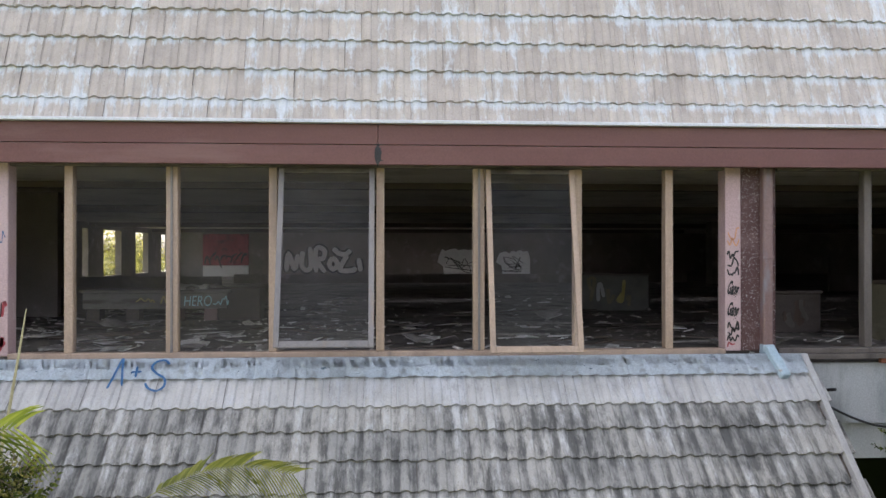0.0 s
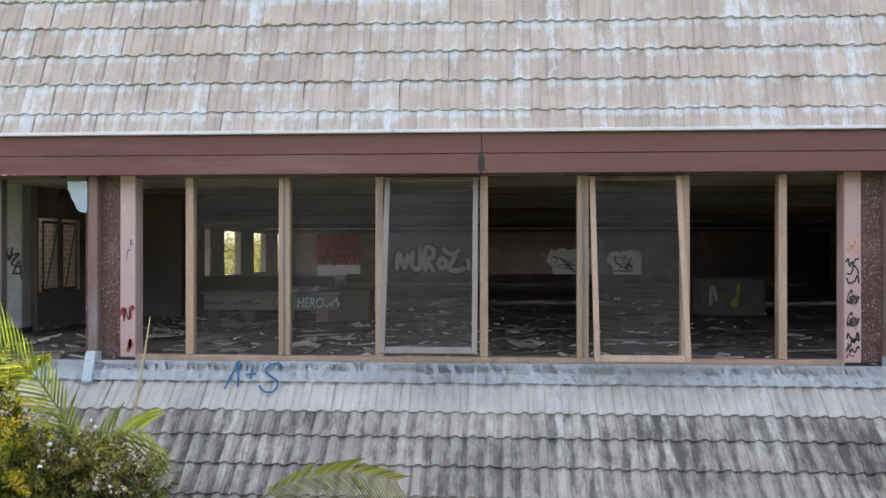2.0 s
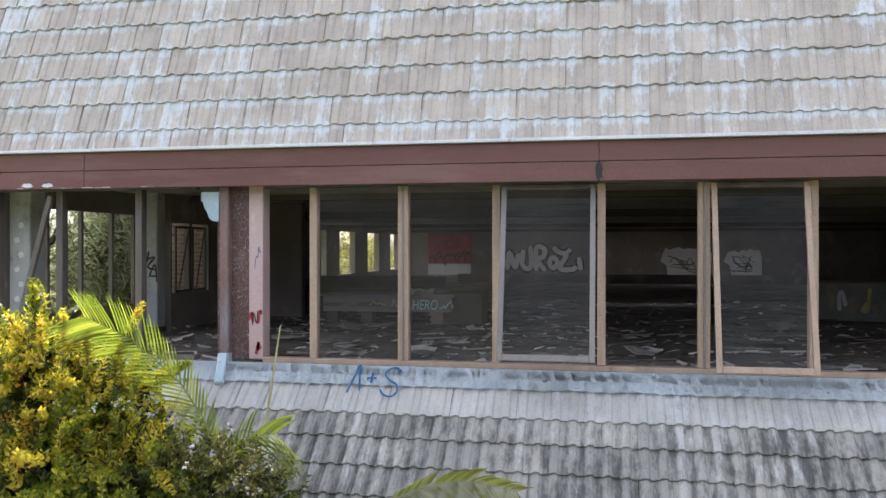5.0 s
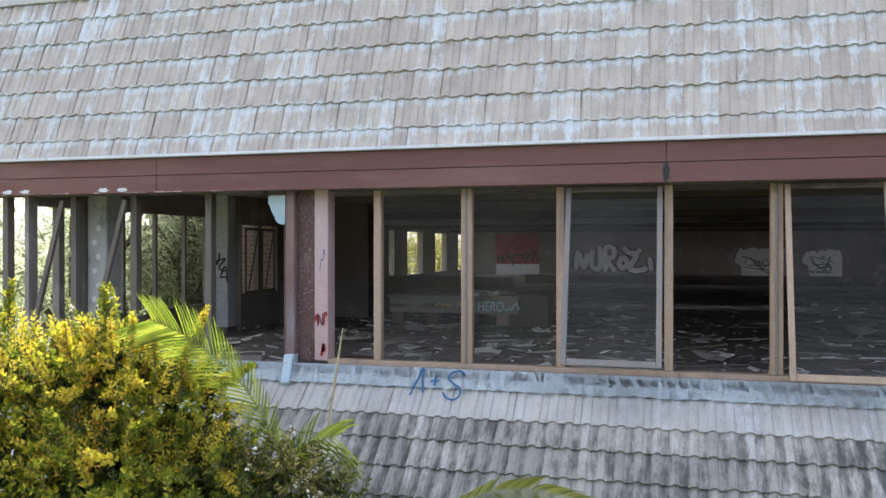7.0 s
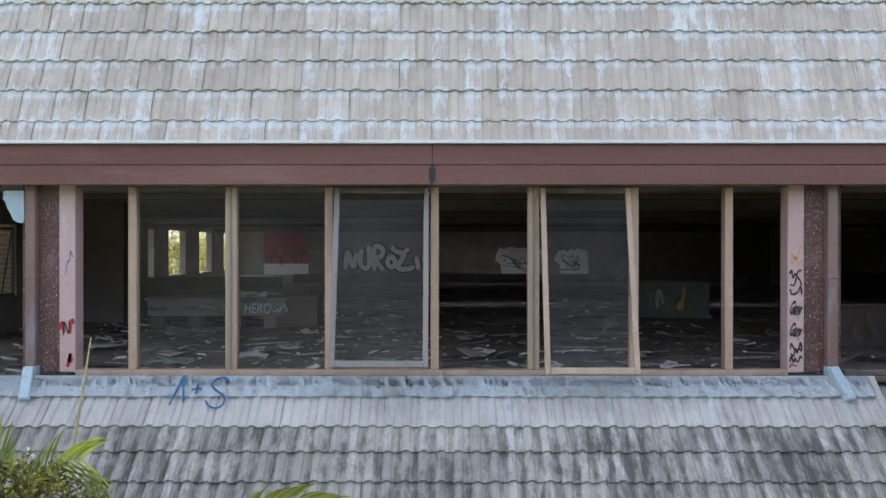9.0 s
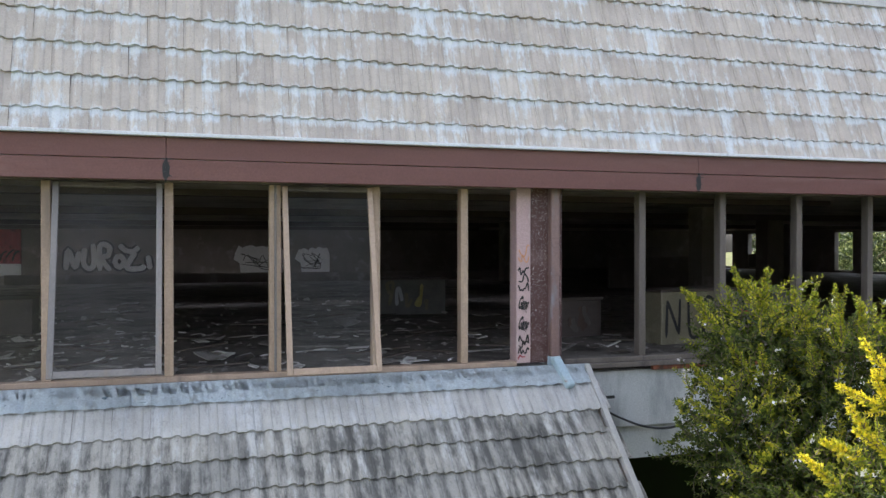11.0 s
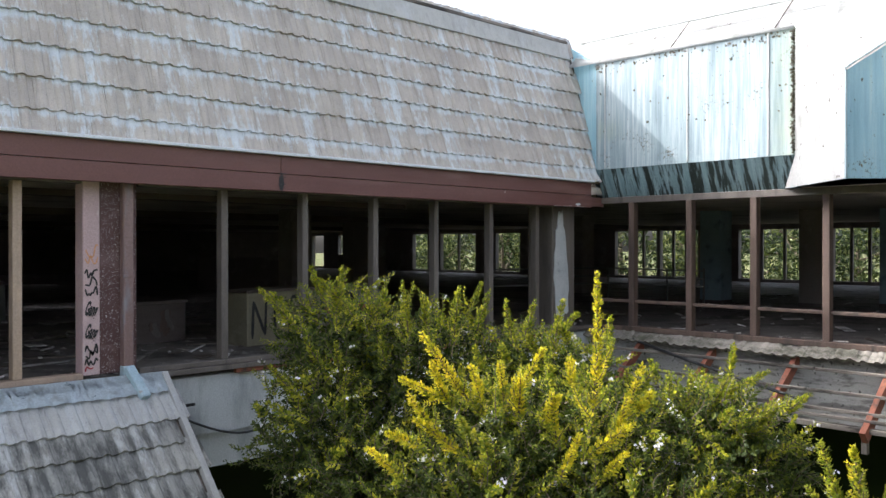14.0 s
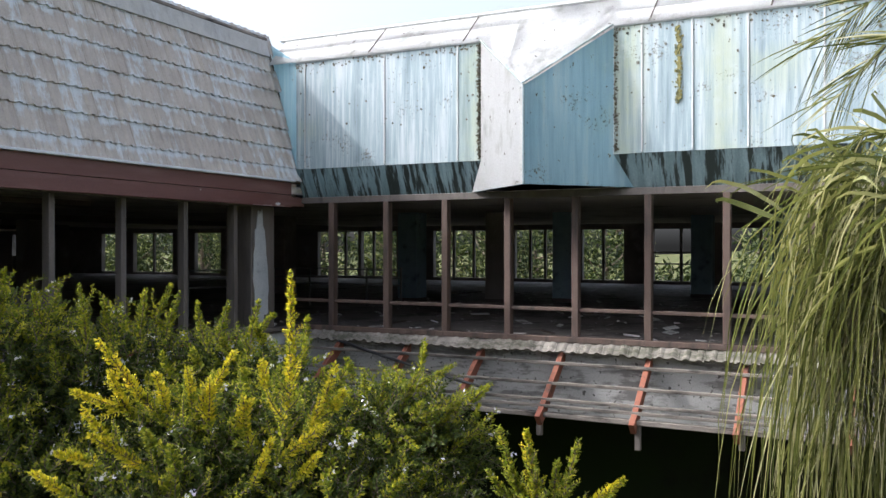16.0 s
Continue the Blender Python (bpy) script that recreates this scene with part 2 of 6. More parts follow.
M_PANEL = panel_mat("panel_blue", (0.18, 0.245, 0.27), (0.31, 0.38, 0.41), (0.48, 0.53, 0.55), (0.36, 0.40, 0.27), ((-3.42, 0.45), (-5.60, 0.4), (-6.8, 0.3)))
M_PANEL_D = surf("panel_underside", (0.20, 0.29, 0.32), (0.40, 0.51, 0.54), 2.6, 0.6, (0.05, 0.065, 0.06), 2.0, (0.49, 0.55), (0.6, 5, 0.6), speck=(0.10, 0.12, 0.05), speck_scale=5.0, speck_at=(0.72, 0.76))
M_BAY = panel_mat("bay_blue", (0.38, 0.58, 0.68), (0.50, 0.70, 0.79), (0.64, 0.78, 0.83), (0.46, 0.62, 0.58))
M_ROOFB = surf("roof_sheet_white", (0.52, 0.52, 0.515), (0.60, 0.60, 0.60), 1.5, 0.6, (0.36, 0.36, 0.34), 3.0, (0.54, 0.68), (1, 1, 0.4), speck=(0.16, 0.15, 0.13), speck_scale=9.0, speck_at=(0.69, 0.72))
M_MOSS = surf("lichen_moss", (0.055, 0.055, 0.035), (0.15, 0.13, 0.085), 14.0, 0.95, (0.20, 0.19, 0.17), 20.0, (0.5, 0.6), bump=1.0)
M_MOSS_G = surf("moss_golden", (0.16, 0.15, 0.05), (0.32, 0.28, 0.12), 14.0, 0.95, (0.09, 0.09, 0.04), 20.0, (0.5, 0.6), bump=1.0)
M_RUST = surf("rafter_rust", (0.20, 0.065, 0.04), (0.30, 0.11, 0.065), 3.0, 0.75, (0.08, 0.045, 0.035), 6.0, (0.52, 0.66))
M_BATTEN = surf("batten_grey", (0.12, 0.10, 0.085), (0.25, 0.215, 0.185), 3.0, 0.85, (0.045, 0.038, 0.033), 4.0, (0.50, 0.62), (0.4, 0.4, 2))
M_FLOOR = surf("floor_dirty", (0.13, 0.115, 0.105), (0.23, 0.205, 0.19), 0.7, 0.75, (0.055, 0.048, 0.044), 1.3, (0.50, 0.64), speck=(0.42, 0.39, 0.37), speck_scale=5.0, speck_at=(0.64, 0.70))
M_CEIL = surf("ceiling_sooty", (0.56, 0.51, 0.46), (0.68, 0.63, 0.57), 0.6, 0.9, (0.34, 0.30, 0.27), 0.8, (0.52, 0.68))
M_WALLIN = surf("wall_inside", (0.19, 0.165, 0.15), (0.28, 0.25, 0.23), 0.8, 0.85, (0.36, 0.33, 0.31), 1.4, (0.56, 0.7))
M_PLASTER = surf("pillar_plaster", (0.42, 0.44, 0.46), (0.54, 0.55, 0.56), 2.0, 0.8, (0.24, 0.25, 0.27), 3.0, (0.55, 0.68))
M_PILLAR_BL = surf("pillar_blue", (0.22, 0.31, 0.37), (0.30, 0.40, 0.46), 2.0, 0.8, (0.13, 0.17, 0.20), 3.0, (0.55, 0.68))
M_GRAF_W = surf("graffiti_white", (0.70, 0.70, 0.70), (0.80, 0.80, 0.80), 4.0, 0.7)
M_GRAF_K = surf("graffiti_black", (0.012, 0.012, 0.014), (0.03, 0.03, 0.032), 4.0, 0.5)
M_GRAF_R = surf("graffiti_red", (0.30, 0.035, 0.05), (0.42, 0.07, 0.08), 3.0, 0.6, (0.16, 0.03, 0.04), 5.0, (0.52, 0.62))
M_GRAF_B = surf("graffiti_blue", (0.02, 0.08, 0.20), (0.04, 0.14, 0.30), 5.0, 0.6)
M_GRAF_C = surf("graffiti_cyan", (0.40, 0.64, 0.72), (0.52, 0.74, 0.80), 5.0, 0.6)
M_GRAF_Y = surf("graffiti_yellow", (0.40, 0.34, 0.10), (0.52, 0.46, 0.20), 5.0, 0.6)
M_GRAF_O = surf("graffiti_orange", (0.55, 0.24, 0.12), (0.62, 0.32, 0.16), 5.0, 0.6)
M_DEBRIS = surf("debris_pale", (0.22, 0.20, 0.19), (0.38, 0.355, 0.335), 3.0, 0.8, (0.14, 0.12, 0.11), 4.0, (0.50, 0.64))
M_PAPER = surf("litter_pale", (0.50, 0.48, 0.46), (0.74, 0.72, 0.69), 3.0, 0.8, (0.20, 0.17, 0.15), 4.0, (0.54, 0.66))
M_CRUMB = surf("debris_crumb", (0.14, 0.125, 0.115), (0.36, 0.33, 0.31), 5.0, 0.9)
M_DEBRIS_D = surf("debris_dark", (0.07, 0.055, 0.045), (0.16, 0.13, 0.11), 3.0, 0.8)
M_WOOD_D = surf("bench_dark", (0.07, 0.055, 0.048), (0.12, 0.095, 0.085), 1.5, 0.6, None, stretch=(0.4, 1, 2))
M_BENCH = surf("bench_boards", (0.18, 0.165, 0.16), (0.27, 0.25, 0.235), 1.5, 0.6, (0.10, 0.085, 0.075), 3.0, (0.52, 0.66), (0.4, 1, 2))
# basement wall tone: the shade of the void put into the colour
M_VOID_WALL = surf("earth", (0.010, 0.010, 0.008), (0.022, 0.021, 0.015), 0.5, 1.0, (0.018, 0.026, 0.009), 0.3, (0.45, 0.6), spec=0.05)
M_GRASS = surf("dry_grass", (0.085, 0.085, 0.04), (0.15, 0.14, 0.075), 0.5, 1.0, (0.06, 0.08, 0.025), 0.3, (0.45, 0.6), spec=0.05)
M_METAL = surf("rail_steel", (0.12, 0.12, 0.12), (0.2, 0.19, 0.18), 3.0, 0.4, None, metallic=0.6)
M_BARK = surf("bark", (0.10, 0.075, 0.05), (0.18, 0.14, 0.10), 8.0, 0.9, None, stretch=(1, 1, 0.3))
M_GOLD = leaf_mat("leaf_gold", ((0.0, (0.28, 0.28, 0.03)), (0.5, (0.48, 0.41, 0.05)), (1.0, (0.68, 0.53, 0.09))), 0.5)
M_LEMON = leaf_mat("leaf_lemon", ((0.0, (0.26, 0.28, 0.02)), (0.5, (0.48, 0.45, 0.03)), (1.0, (0.72, 0.58, 0.05))), 0.5)
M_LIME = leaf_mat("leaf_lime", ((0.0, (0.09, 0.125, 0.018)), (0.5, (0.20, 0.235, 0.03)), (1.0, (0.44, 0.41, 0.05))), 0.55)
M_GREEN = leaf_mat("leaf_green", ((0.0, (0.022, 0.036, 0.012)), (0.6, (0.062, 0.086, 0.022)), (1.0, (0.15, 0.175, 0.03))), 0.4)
M_PALM = leaf_mat("leaf_palm", ((0.0, (0.10, 0.14, 0.025)), (0.6, (0.18, 0.225, 0.045)), (1.0, (0.28, 0.32, 0.08))), 0.5, 0.4, 0.3)
M_PALM_O = leaf_mat("leaf_palm_olive", ((0.0, (0.10, 0.12, 0.03)), (1.0, (0.23, 0.24, 0.08))), 0.4, 0.4, 0.3)
M_OLIVE = leaf_mat("leaf_olive", ((0.0, (0.05, 0.055, 0.02)), (0.6, (0.13, 0.13, 0.04)), (1.0, (0.27, 0.25, 0.10))), 0.4)
# palest stops also paint highlights onto single blades
M_WEEP = leaf_mat("leaf_weeping", ((0.0, (0.05, 0.065, 0.02)), (0.35, (0.12, 0.138, 0.045)), (0.7, (0.24, 0.245, 0.10)), (0.88, (0.44, 0.43, 0.25)), (1.0, (0.74, 0.71, 0.56))), 0.28, 0.24, 0.6, (1.25, 1.2, 0.8))
M_FAR = leaf_mat("leaf_far", ((0.0, (0.008, 0.016, 0.006)), (0.55, (0.028, 0.044, 0.014)), (0.85, (0.09, 0.11, 0.04)), (1.0, (0.30, 0.31, 0.17))), 0.3)
# pale leaves, lightened further in place of sunlight that misses them
M_NEAR = leaf_mat("leaf_pale_green", ((0.0, (0.11, 0.12, 0.07)), (0.45, (0.31, 0.335, 0.23)), (1.0, (0.62, 0.61, 0.50))), 0.5, tint=(1.3, 1.35, 1.05))
M_FLOWER = leaf_mat("flower_pale", ((0.0, (0.50, 0.48, 0.66)), (1.0, (0.72, 0.70, 0.80))), 0.3)
M_ORANGE = leaf_mat("berry_orange", ((0.0, (0.45, 0.20, 0.03)), (1.0, (0.55, 0.30, 0.05))), 0.2)
M_STALK = surf("stalk_pale", (0.34, 0.30, 0.16), (0.44, 0.40, 0.24), 8.0, 0.7)


def dust_haze(name, low, high):
    """Thin clear glass under a pale film, thicker in runs: dust, and glare haze put into its colour."""
    m, nt, b, pos = base_mat(name, 0.95, 0.0, 0.1)
    b.inputs["Base Color"].default_value = (0.62, 0.58, 0.54, 1)
    tr, gl, fr, m1, m2 = (nt.nodes.new("ShaderNode" + n) for n in ("BsdfTransparent", "BsdfGlossy", "Fresnel", "MixShader", "MixShader"))
    gl.inputs["Roughness"].default_value = 0.06
    fr.inputs["IOR"].default_value = 1.15
    nt.links.new(fr.outputs[0], m1.inputs[0])
    nt.links.new(tr.outputs[0], m1.inputs[1])
    nt.links.new(gl.outputs[0], m1.inputs[2])
    nt.links.new(ramp_node(nt, noise_node(nt, pos, 1.7, 5.0, 0.6, (1, 1, 0.5)), ((0.3, (low,) * 3), (0.7, (high,) * 3))), m2.inputs[0])
    nt.links.new(m1.outputs[0], m2.inputs[1])
    nt.links.new(b.outputs[0], m2.inputs[2])
    nt.links.new(m2.outputs[0], nt.nodes["Material Output"].inputs["Surface"])
    return m


# film strengths chosen to add a veil of glare over the dark hall
M_GLASS_D = dust_haze("glass_dusty", 0.010, 0.025)
M_GLASS_C = dust_haze("glass_cleaner", 0.003, 0.010)

# ---- building blocks ----
def box(bm, x0, x1, y0, y1, z0, z1, bevel=0.0, m=None):
    r = bmesh.ops.create_cube(bm, size=1.0)
    bmesh.ops.scale(bm, vec=(x1 - x0, y1 - y0, z1 - z0), verts=r["verts"])
    bmesh.ops.translate(bm, vec=((x0 + x1) / 2, (y0 + y1) / 2, (z0 + z1) / 2), verts=r["verts"])
    verts = r["verts"]
    if bevel:
        edges = list({e for v in verts for e in v.link_edges})
        made = bmesh.ops.bevel(bm, geom=edges, offset=bevel, segments=1, affect="EDGES")
        verts = list({v for f in made["faces"] for v in f.verts} | {v for v in verts if v.is_valid})
    if m:
        bmesh.ops.transform(bm, matrix=m, verts=verts)
    return verts


def finish(name, bm, material, parent=None, smooth=False):
    me = bpy.data.meshes.new(name)
    bmesh.ops.recalc_face_normals(bm, faces=bm.faces)
    bm.to_mesh(me)
    bm.free()
    me.materials.append(material)
    if smooth:
        me.polygons.foreach_set("use_smooth", [True] * len(me.polygons))
    ob = new(name, me)
    ob.parent = parent
    return ob


def part(name, bm, material, parent, label="", smooth=False):
    ob = finish(name, bm, material, parent, smooth)
    return tagged(ob, label) if label else ob


def bar(name, parent, material, x0, x1, y0, y1, z0, z1, bevel=0.006, label="", m=None):
    bm = bmesh.new()
    box(bm, x0, x1, y0, y1, z0, z1, bevel, m)
    return part(name, bm, material, parent, label)


def setting(name, material, boxes, label, category, bevel=0.0):
    bm = bmesh.new()
    for b in boxes:
        box(bm, *b, bevel)
    return tagged(finish(name, bm, material), label, category, kind="structure")


def empty(name, x, y, z, label, category, group="", kind=""):
    ob = new(name)
    ob.location = (x, y, z)
    return tagged(ob, label, category, group, kind)


def hold(ob, parent):
    """Put ob under parent and leave it where it is in the world."""
    ob.parent = parent
    ob.matrix_parent_inverse = Matrix.Translation(-Vector(parent.location))
    return ob


def tube(bm, points, radii, sides=8):
    rings = []
    for i, p in enumerate(points):
        a, b = points[max(i - 1, 0)], points[min(i + 1, len(points) - 1)]
        q = (b - a).to_track_quat("Z", "Y")
        r = radii[i] if isinstance(radii, (list, tuple)) else radii
        rings.append([bm.verts.new(p + q @ Vector((math.cos(k * math.tau / sides) * r, math.sin(k * math.tau / sides) * r, 0))) for k in range(sides)])
    for r0, r1 in zip(rings, rings[1:]):
        for k in range(sides):
            bm.faces.new((r0[k], r0[(k + 1) % sides], r1[(k + 1) % sides], r1[k]))
    bm.faces.new(rings[0][::-1])
    bm.faces.new(rings[-1])


def from_lists(name, verts, faces, material, parent=None, smooth=False):
    me = bpy.data.meshes.new(name)
    me.from_pydata(verts, [], faces)
    me.materials.append(material)
    if smooth:
        me.polygons.foreach_set("use_smooth", [True] * len(me.polygons))
    ob = new(name, me)
    ob.parent = parent
    return ob


# ---- plan (metres): south wall in the plane y = 0, east wing's court wall in the plane x = 12 ----
FLOOR_Z, CEIL_Z, GROUND_Z = -0.10, 2.14, -4.0
X_ROOF = -8.4
X_WEST, X_COURT, X_EAST, Y_NORTH, Y_SOUTH = -10.4, 12.0, 32.0, 37.0, -16.0
EAVE, RIDGE = Vector((0, -0.27, 2.30)), Vector((0, 0.45, 4.64))

bm = bmesh.new()
bmesh.ops.create_grid(bm, x_segments=24, y_segments=24, size=600)
for v in bm.verts:
    v.co.z = GROUND_Z + (0.0 if v.co.length < 90 else noise.noise(v.co * 0.01) * 4)
tagged(finish("ground", bm, M_GRASS), "dry patchy grass and earth round the building", "ground", kind="structure")

setting("floor", M_FLOOR, [(X_WEST, X_EAST, 7.0, Y_NORTH, -0.45, FLOOR_Z), (-7.5, X_EAST, 0.06, 7.0, -0.45, FLOOR_Z), (X_COURT + 0.06, X_EAST, Y_SOUTH, 0.06, -0.45, FLOOR_Z)],
        "dirty bare floor slab strewn with rubble", "floor")
ADDED_SHAFTS = ((-7.0, 11.0, 11.5, 12.05), (-8.5, 11.0, 22.5, 23.05), (-8.5, 9.0, 30.3, 31.6))   # unseen openings added between the beams to brighten the hall


def around_shafts(x0, x1, y0, y1, z0, z1):
    """Boxes that fill a level but for the added shafts."""
    out, y = [], y0
    for a, b, c, d in ADDED_SHAFTS:
        out += [(x0, x1, y, c, z0, z1), (x0, a, c, d, z0, z1), (b, x1, c, d, z0, z1)]
        y = d
    return out + [(x0, x1, y, y1, z0, z1)]


setting("ceiling", M_CEIL, [*around_shafts(X_WEST, X_EAST, 7.0, Y_NORTH, CEIL_Z, CEIL_Z + 0.2), (-7.6, X_EAST, 0.30, 7.0, CEIL_Z, CEIL_Z + 0.2), (-8.3, X_COURT, -0.24, 0.30, CEIL_Z - 0.02, CEIL_Z + 0.1),
                            (X_COURT + 0.12, X_EAST, Y_SOUTH, 0.30, CEIL_Z - 0.0, CEIL_Z + 0.2)],
        "sooty stained low ceiling", "ceiling")
setting("wall_north", M_WALLIN, [(X_WEST, 14.0, 33.6, 33.85, -0.45, 2.6), (13.8, 14.0, 33.85, Y_NORTH, -0.45, 2.6), (14.0, X_EAST, Y_NORTH, Y_NORTH + 0.25, -0.45, 2.6)], "dark stained rear wall of the hall", "wall")
setting("wall_south_wing", M_WALLIN, [(X_COURT, X_EAST, Y_SOUTH - 0.25, Y_SOUTH, -0.45, 2.6)], "dark end wall of the wing", "wall")
# lower storey set back under the slab, its shade painted as a near-black colour
setting("wall_basement", M_VOID_WALL, [(-7.5, X_EAST, 3.0, 3.25, GROUND_Z, -0.45), (-7.5, -7.3, 3.25, 7.0, GROUND_Z, -0.45), (X_COURT + 2.6, X_COURT + 2.85, Y_SOUTH, 3.0, GROUND_Z, -0.45)],
        "recessed wall of the lower storey, coloured near black as shade", "wall")
setting("wall_south", M_RENDER, [(4.4, X_COURT, 0.0, 0.20, -0.74, -0.11), (4.4, X_COURT, 0.05, 0.20, -1.12, -0.74), (-8.3, 4.4, 0.02, 0.20, -1.12, -0.06)],
        "grey-white rendered spandrel under the windows", "wall")
setting("wall_court", M_RENDER_B, [(X_COURT, X_COURT + 0.18, Y_SOUTH, 0.0, -1.10, -0.07)], "weathered grey rendered spandrel under the wing's windows", "wall")


def window_wall_far(name, axis, at, spans, z0, z1, material, label, thick=0.12):
    """A wall of posts with openings in a plane; spans are (start, end, openings)."""
    bm = bmesh.new()
    def piece(a, b, za, zb, d=thick):
        box(bm, *((at - d, at + d, a, b) if axis == "x" else (a, b, at - d, at + d)), za, zb)
    low, high = spans[0][0], spans[-1][1]
    piece(low, high, -0.45, z0)
    piece(low, high, z1, 2.6)
    last = low
    for a, b, n in spans:
        if a > last:
            piece(last, a, z0, z1)
        w = (b - a) / n
        for k in range(1, n):
            piece(a + k * w - 0.05, a + k * w + 0.05, z0, z1, 0.05)
        last = b
    return tagged(finish(name, bm, material), label, "wall", kind="structure")


window_wall_far("wall_west", "x", X_WEST, [(7.0, 7.0, 1), (21.3, 21.9, 1), (23.5, 25.6, 1), (27.5, 29.4, 1), (31.5, 33.1, 1), (33.6, 33.6, 1)],
                0.19, 1.93, M_WALLIN, "dark wall with large empty window openings")
window_wall_far("wall_west_near", "x", -7.45, [(-0.1, -0.1, 1), (0.05, 0.85, 2), (1.51, 1.72, 1), (1.77, 2.49, 1), (2.54, 3.27, 1), (3.32, 3.90, 1), (4.0, 4.0, 1)], 0.34, 1.79, M_WALLIN, "low sooty wall with a row of glassless windows", 0.03)
window_wall_far("wall_west_step", "x", -6.85, [(3.95, 3.95, 1), (3.99, 5.28, 2), (7.0, 7.0, 1)], 0.50, 1.66, M_WALLIN, "sooty wall with a two-light window", 0.05)
window_wall_far("wall_east", "x", X_EAST, [(-16, -16, 1), (-14.6, -12, 2), (-11, -8, 2), (-7.4, -4.4, 3), (-3.65, -1.7, 2), (-0.6, 1.0, 2), (1.9, 3.75, 3), (4.66, 7.35, 3), (9.1, 10.85, 3), (11.0, 13.1, 3), (14.8, 17.2, 3),
                (18.6, 20.2, 1), (21.6, 24.2, 2), (25.2, 26.4, 1), (30.4, 33.2, 1), (34.7, 35.9, 1), (37, 37, 1)],
                0.02, 1.93, M_WALLIN, "dark wall with rows of tall empty windows")
setting("trim_east_rail", M_FRAME_D, [(31.9, 32.0, -3.65, -1.7, 0.62, 0.67), (31.9, 32.0, -3.65, -1.7, 1.05, 1.10), (31.9, 32.0, 30.4, 33.2, 0.0, 0.78)], "dark rails across a far opening", "trim")

# ---- south wall: fascia, windows, columns ----
fascia = empty("fascia", 0, EAVE.y, 2.1, "maroon painted timber fascia with a grooved joint and flaked paint", "fascia", kind="structure")
FASCIA_ENDS = (X_ROOF, -5.5, 0.11, 5.78, 11.62)
for a, b in zip(FASCIA_ENDS, FASCIA_ENDS[1:]):
    hold(bar("lower_board", None, M_FASCIA, a + 0.002, b - 0.002, -0.29, -0.25, 1.905, 2.095, 0.004), fascia)
    hold(bar("upper_board", None, M_FASCIA, a + 0.002, b - 0.002, -0.285, -0.25, 2.103, 2.30, 0.004), fascia)
hold(bar("eave_strip", None, M_FLASH_W, X_ROOF, 11.62, -0.352, -0.255, 2.304, 2.336, 0.003, "thin pale metal drip edge"), fascia)
for x in (0.11, 5.78):   # torn patch where two boards meet
    bm = bmesh.new()
    ring = [(0.03 * math.cos(a) * (1 + 0.7 * noise.noise(Vector((a * 2, x, 0)))), 0.10 * math.sin(a) * (1 + 0.6 * noise.noise(Vector((a * 3, x, 5))))) for a in [k / 22 * math.tau for k in range(22)]]
    bm.faces.new([bm.verts.new((x + u, -0.2925, 2.0 + v)) for u, v in ring])
    for k in range(5):
        box(bm, x - 0.05 + 0.03 * random.random(), x + 0.02 + 0.04 * random.random(), -0.296, -0.291, 1.94 + 0.04 * k, 1.948 + 0.04 * k)
    hold(part("split_joint", bm, M_GRAF_K, None, "blackened split at the board joint"), fascia)
for k in range(24):   # flaked paint along the lower edge
    x = (-7.6, -5.9, -5.2, -6.8, 10.9, 11.2)[k % 6] + random.uniform(-0.5, 0.5)
    hold(bar("paint_flake", None, M_PINK, x, x + random.uniform(0.02, 0.14), -0.2915, -0.2895, 1.908, 1.908 + random.uniform(0.004, 0.014), 0.0), fascia)
for x in (-7.55, -7.3, -6.2, -5.95, 11.25):
    bm = bmesh.new()
    ring = [(0.07 * math.cos(a) * (1 + 0.7 * noise.noise(Vector((a * 2, x, 9)))), 0.022 * math.sin(a) * (1 + 0.9 * noise.noise(Vector((a * 3, x, 2))))) for a in [k / 20 * math.tau for k in range(20)]]
    bm.faces.new([bm.verts.new((x + u, -0.2925, 1.945 + v)) for u, v in ring])
    hold(part("paint_flake", bm, M_FLASH_W, None, "bare patch of flaked paint"), fascia)

MULL_A = (-7.84, -6.84, -6.0, -5.0, -2.93, -1.93, -0.94, 0.13, 1.13, 2.15, 3.10, 5.23, 6.29, 7.37, 8.44, 9.54, 10.59)
BAYS_A = (("window_1", -8.2, -4.30, M_FRAME_D), ("window_2", -3.50, 3.69, M_TAN), ("window_3", 4.25, 11.0, M_FRAME_D))
for name, a, b, mat in BAYS_A:
    w = empty(name, (a + b) / 2, 0, 0, "long strip of timber-framed windows without glass, mullions worn" if name != "window_2" else
              "long strip of tan timber windows, some awning sashes hanging open", "window", kind="structure")
    hold(bar("sill", None, mat if mat == M_TAN else M_FRAME_D, a, b, -0.05, 0.09, 0.0, 0.055, 0.006), w)
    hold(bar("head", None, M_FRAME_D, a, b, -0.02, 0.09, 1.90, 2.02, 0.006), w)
    for x in MULL_A:
        if a < x < b:
            wide = 0.058 if abs(x + 1.93) < 0.1 or abs(x - 1.13) < 0.1 else 0.042
            mullion = hold(bar("mullion", None, mat, x - wide, x + wide, -0.03 + 0.01 * random.random(), 0.09, 0.056, 1.90, 0.006), w)
            if wide > 0.05:
                bar("cover_strip", mullion, M_SASH, x - 0.012, x + 0.012, -0.045, -0.031, 0.056, 1.90, 0.003)


for a, b in ((-2.93, -1.93), (-1.93, -0.94)):   # the two lights that still have their panes
    pane = hold(bar("pane", None, M_GLASS_D, a + 0.04, b - 0.04, 0.028, 0.032, 0.055, 1.90, 0.0, "glass pane with a pale film of dust and haze"), bpy.data.objects["window_2"])
    pane.visible_shadow = False


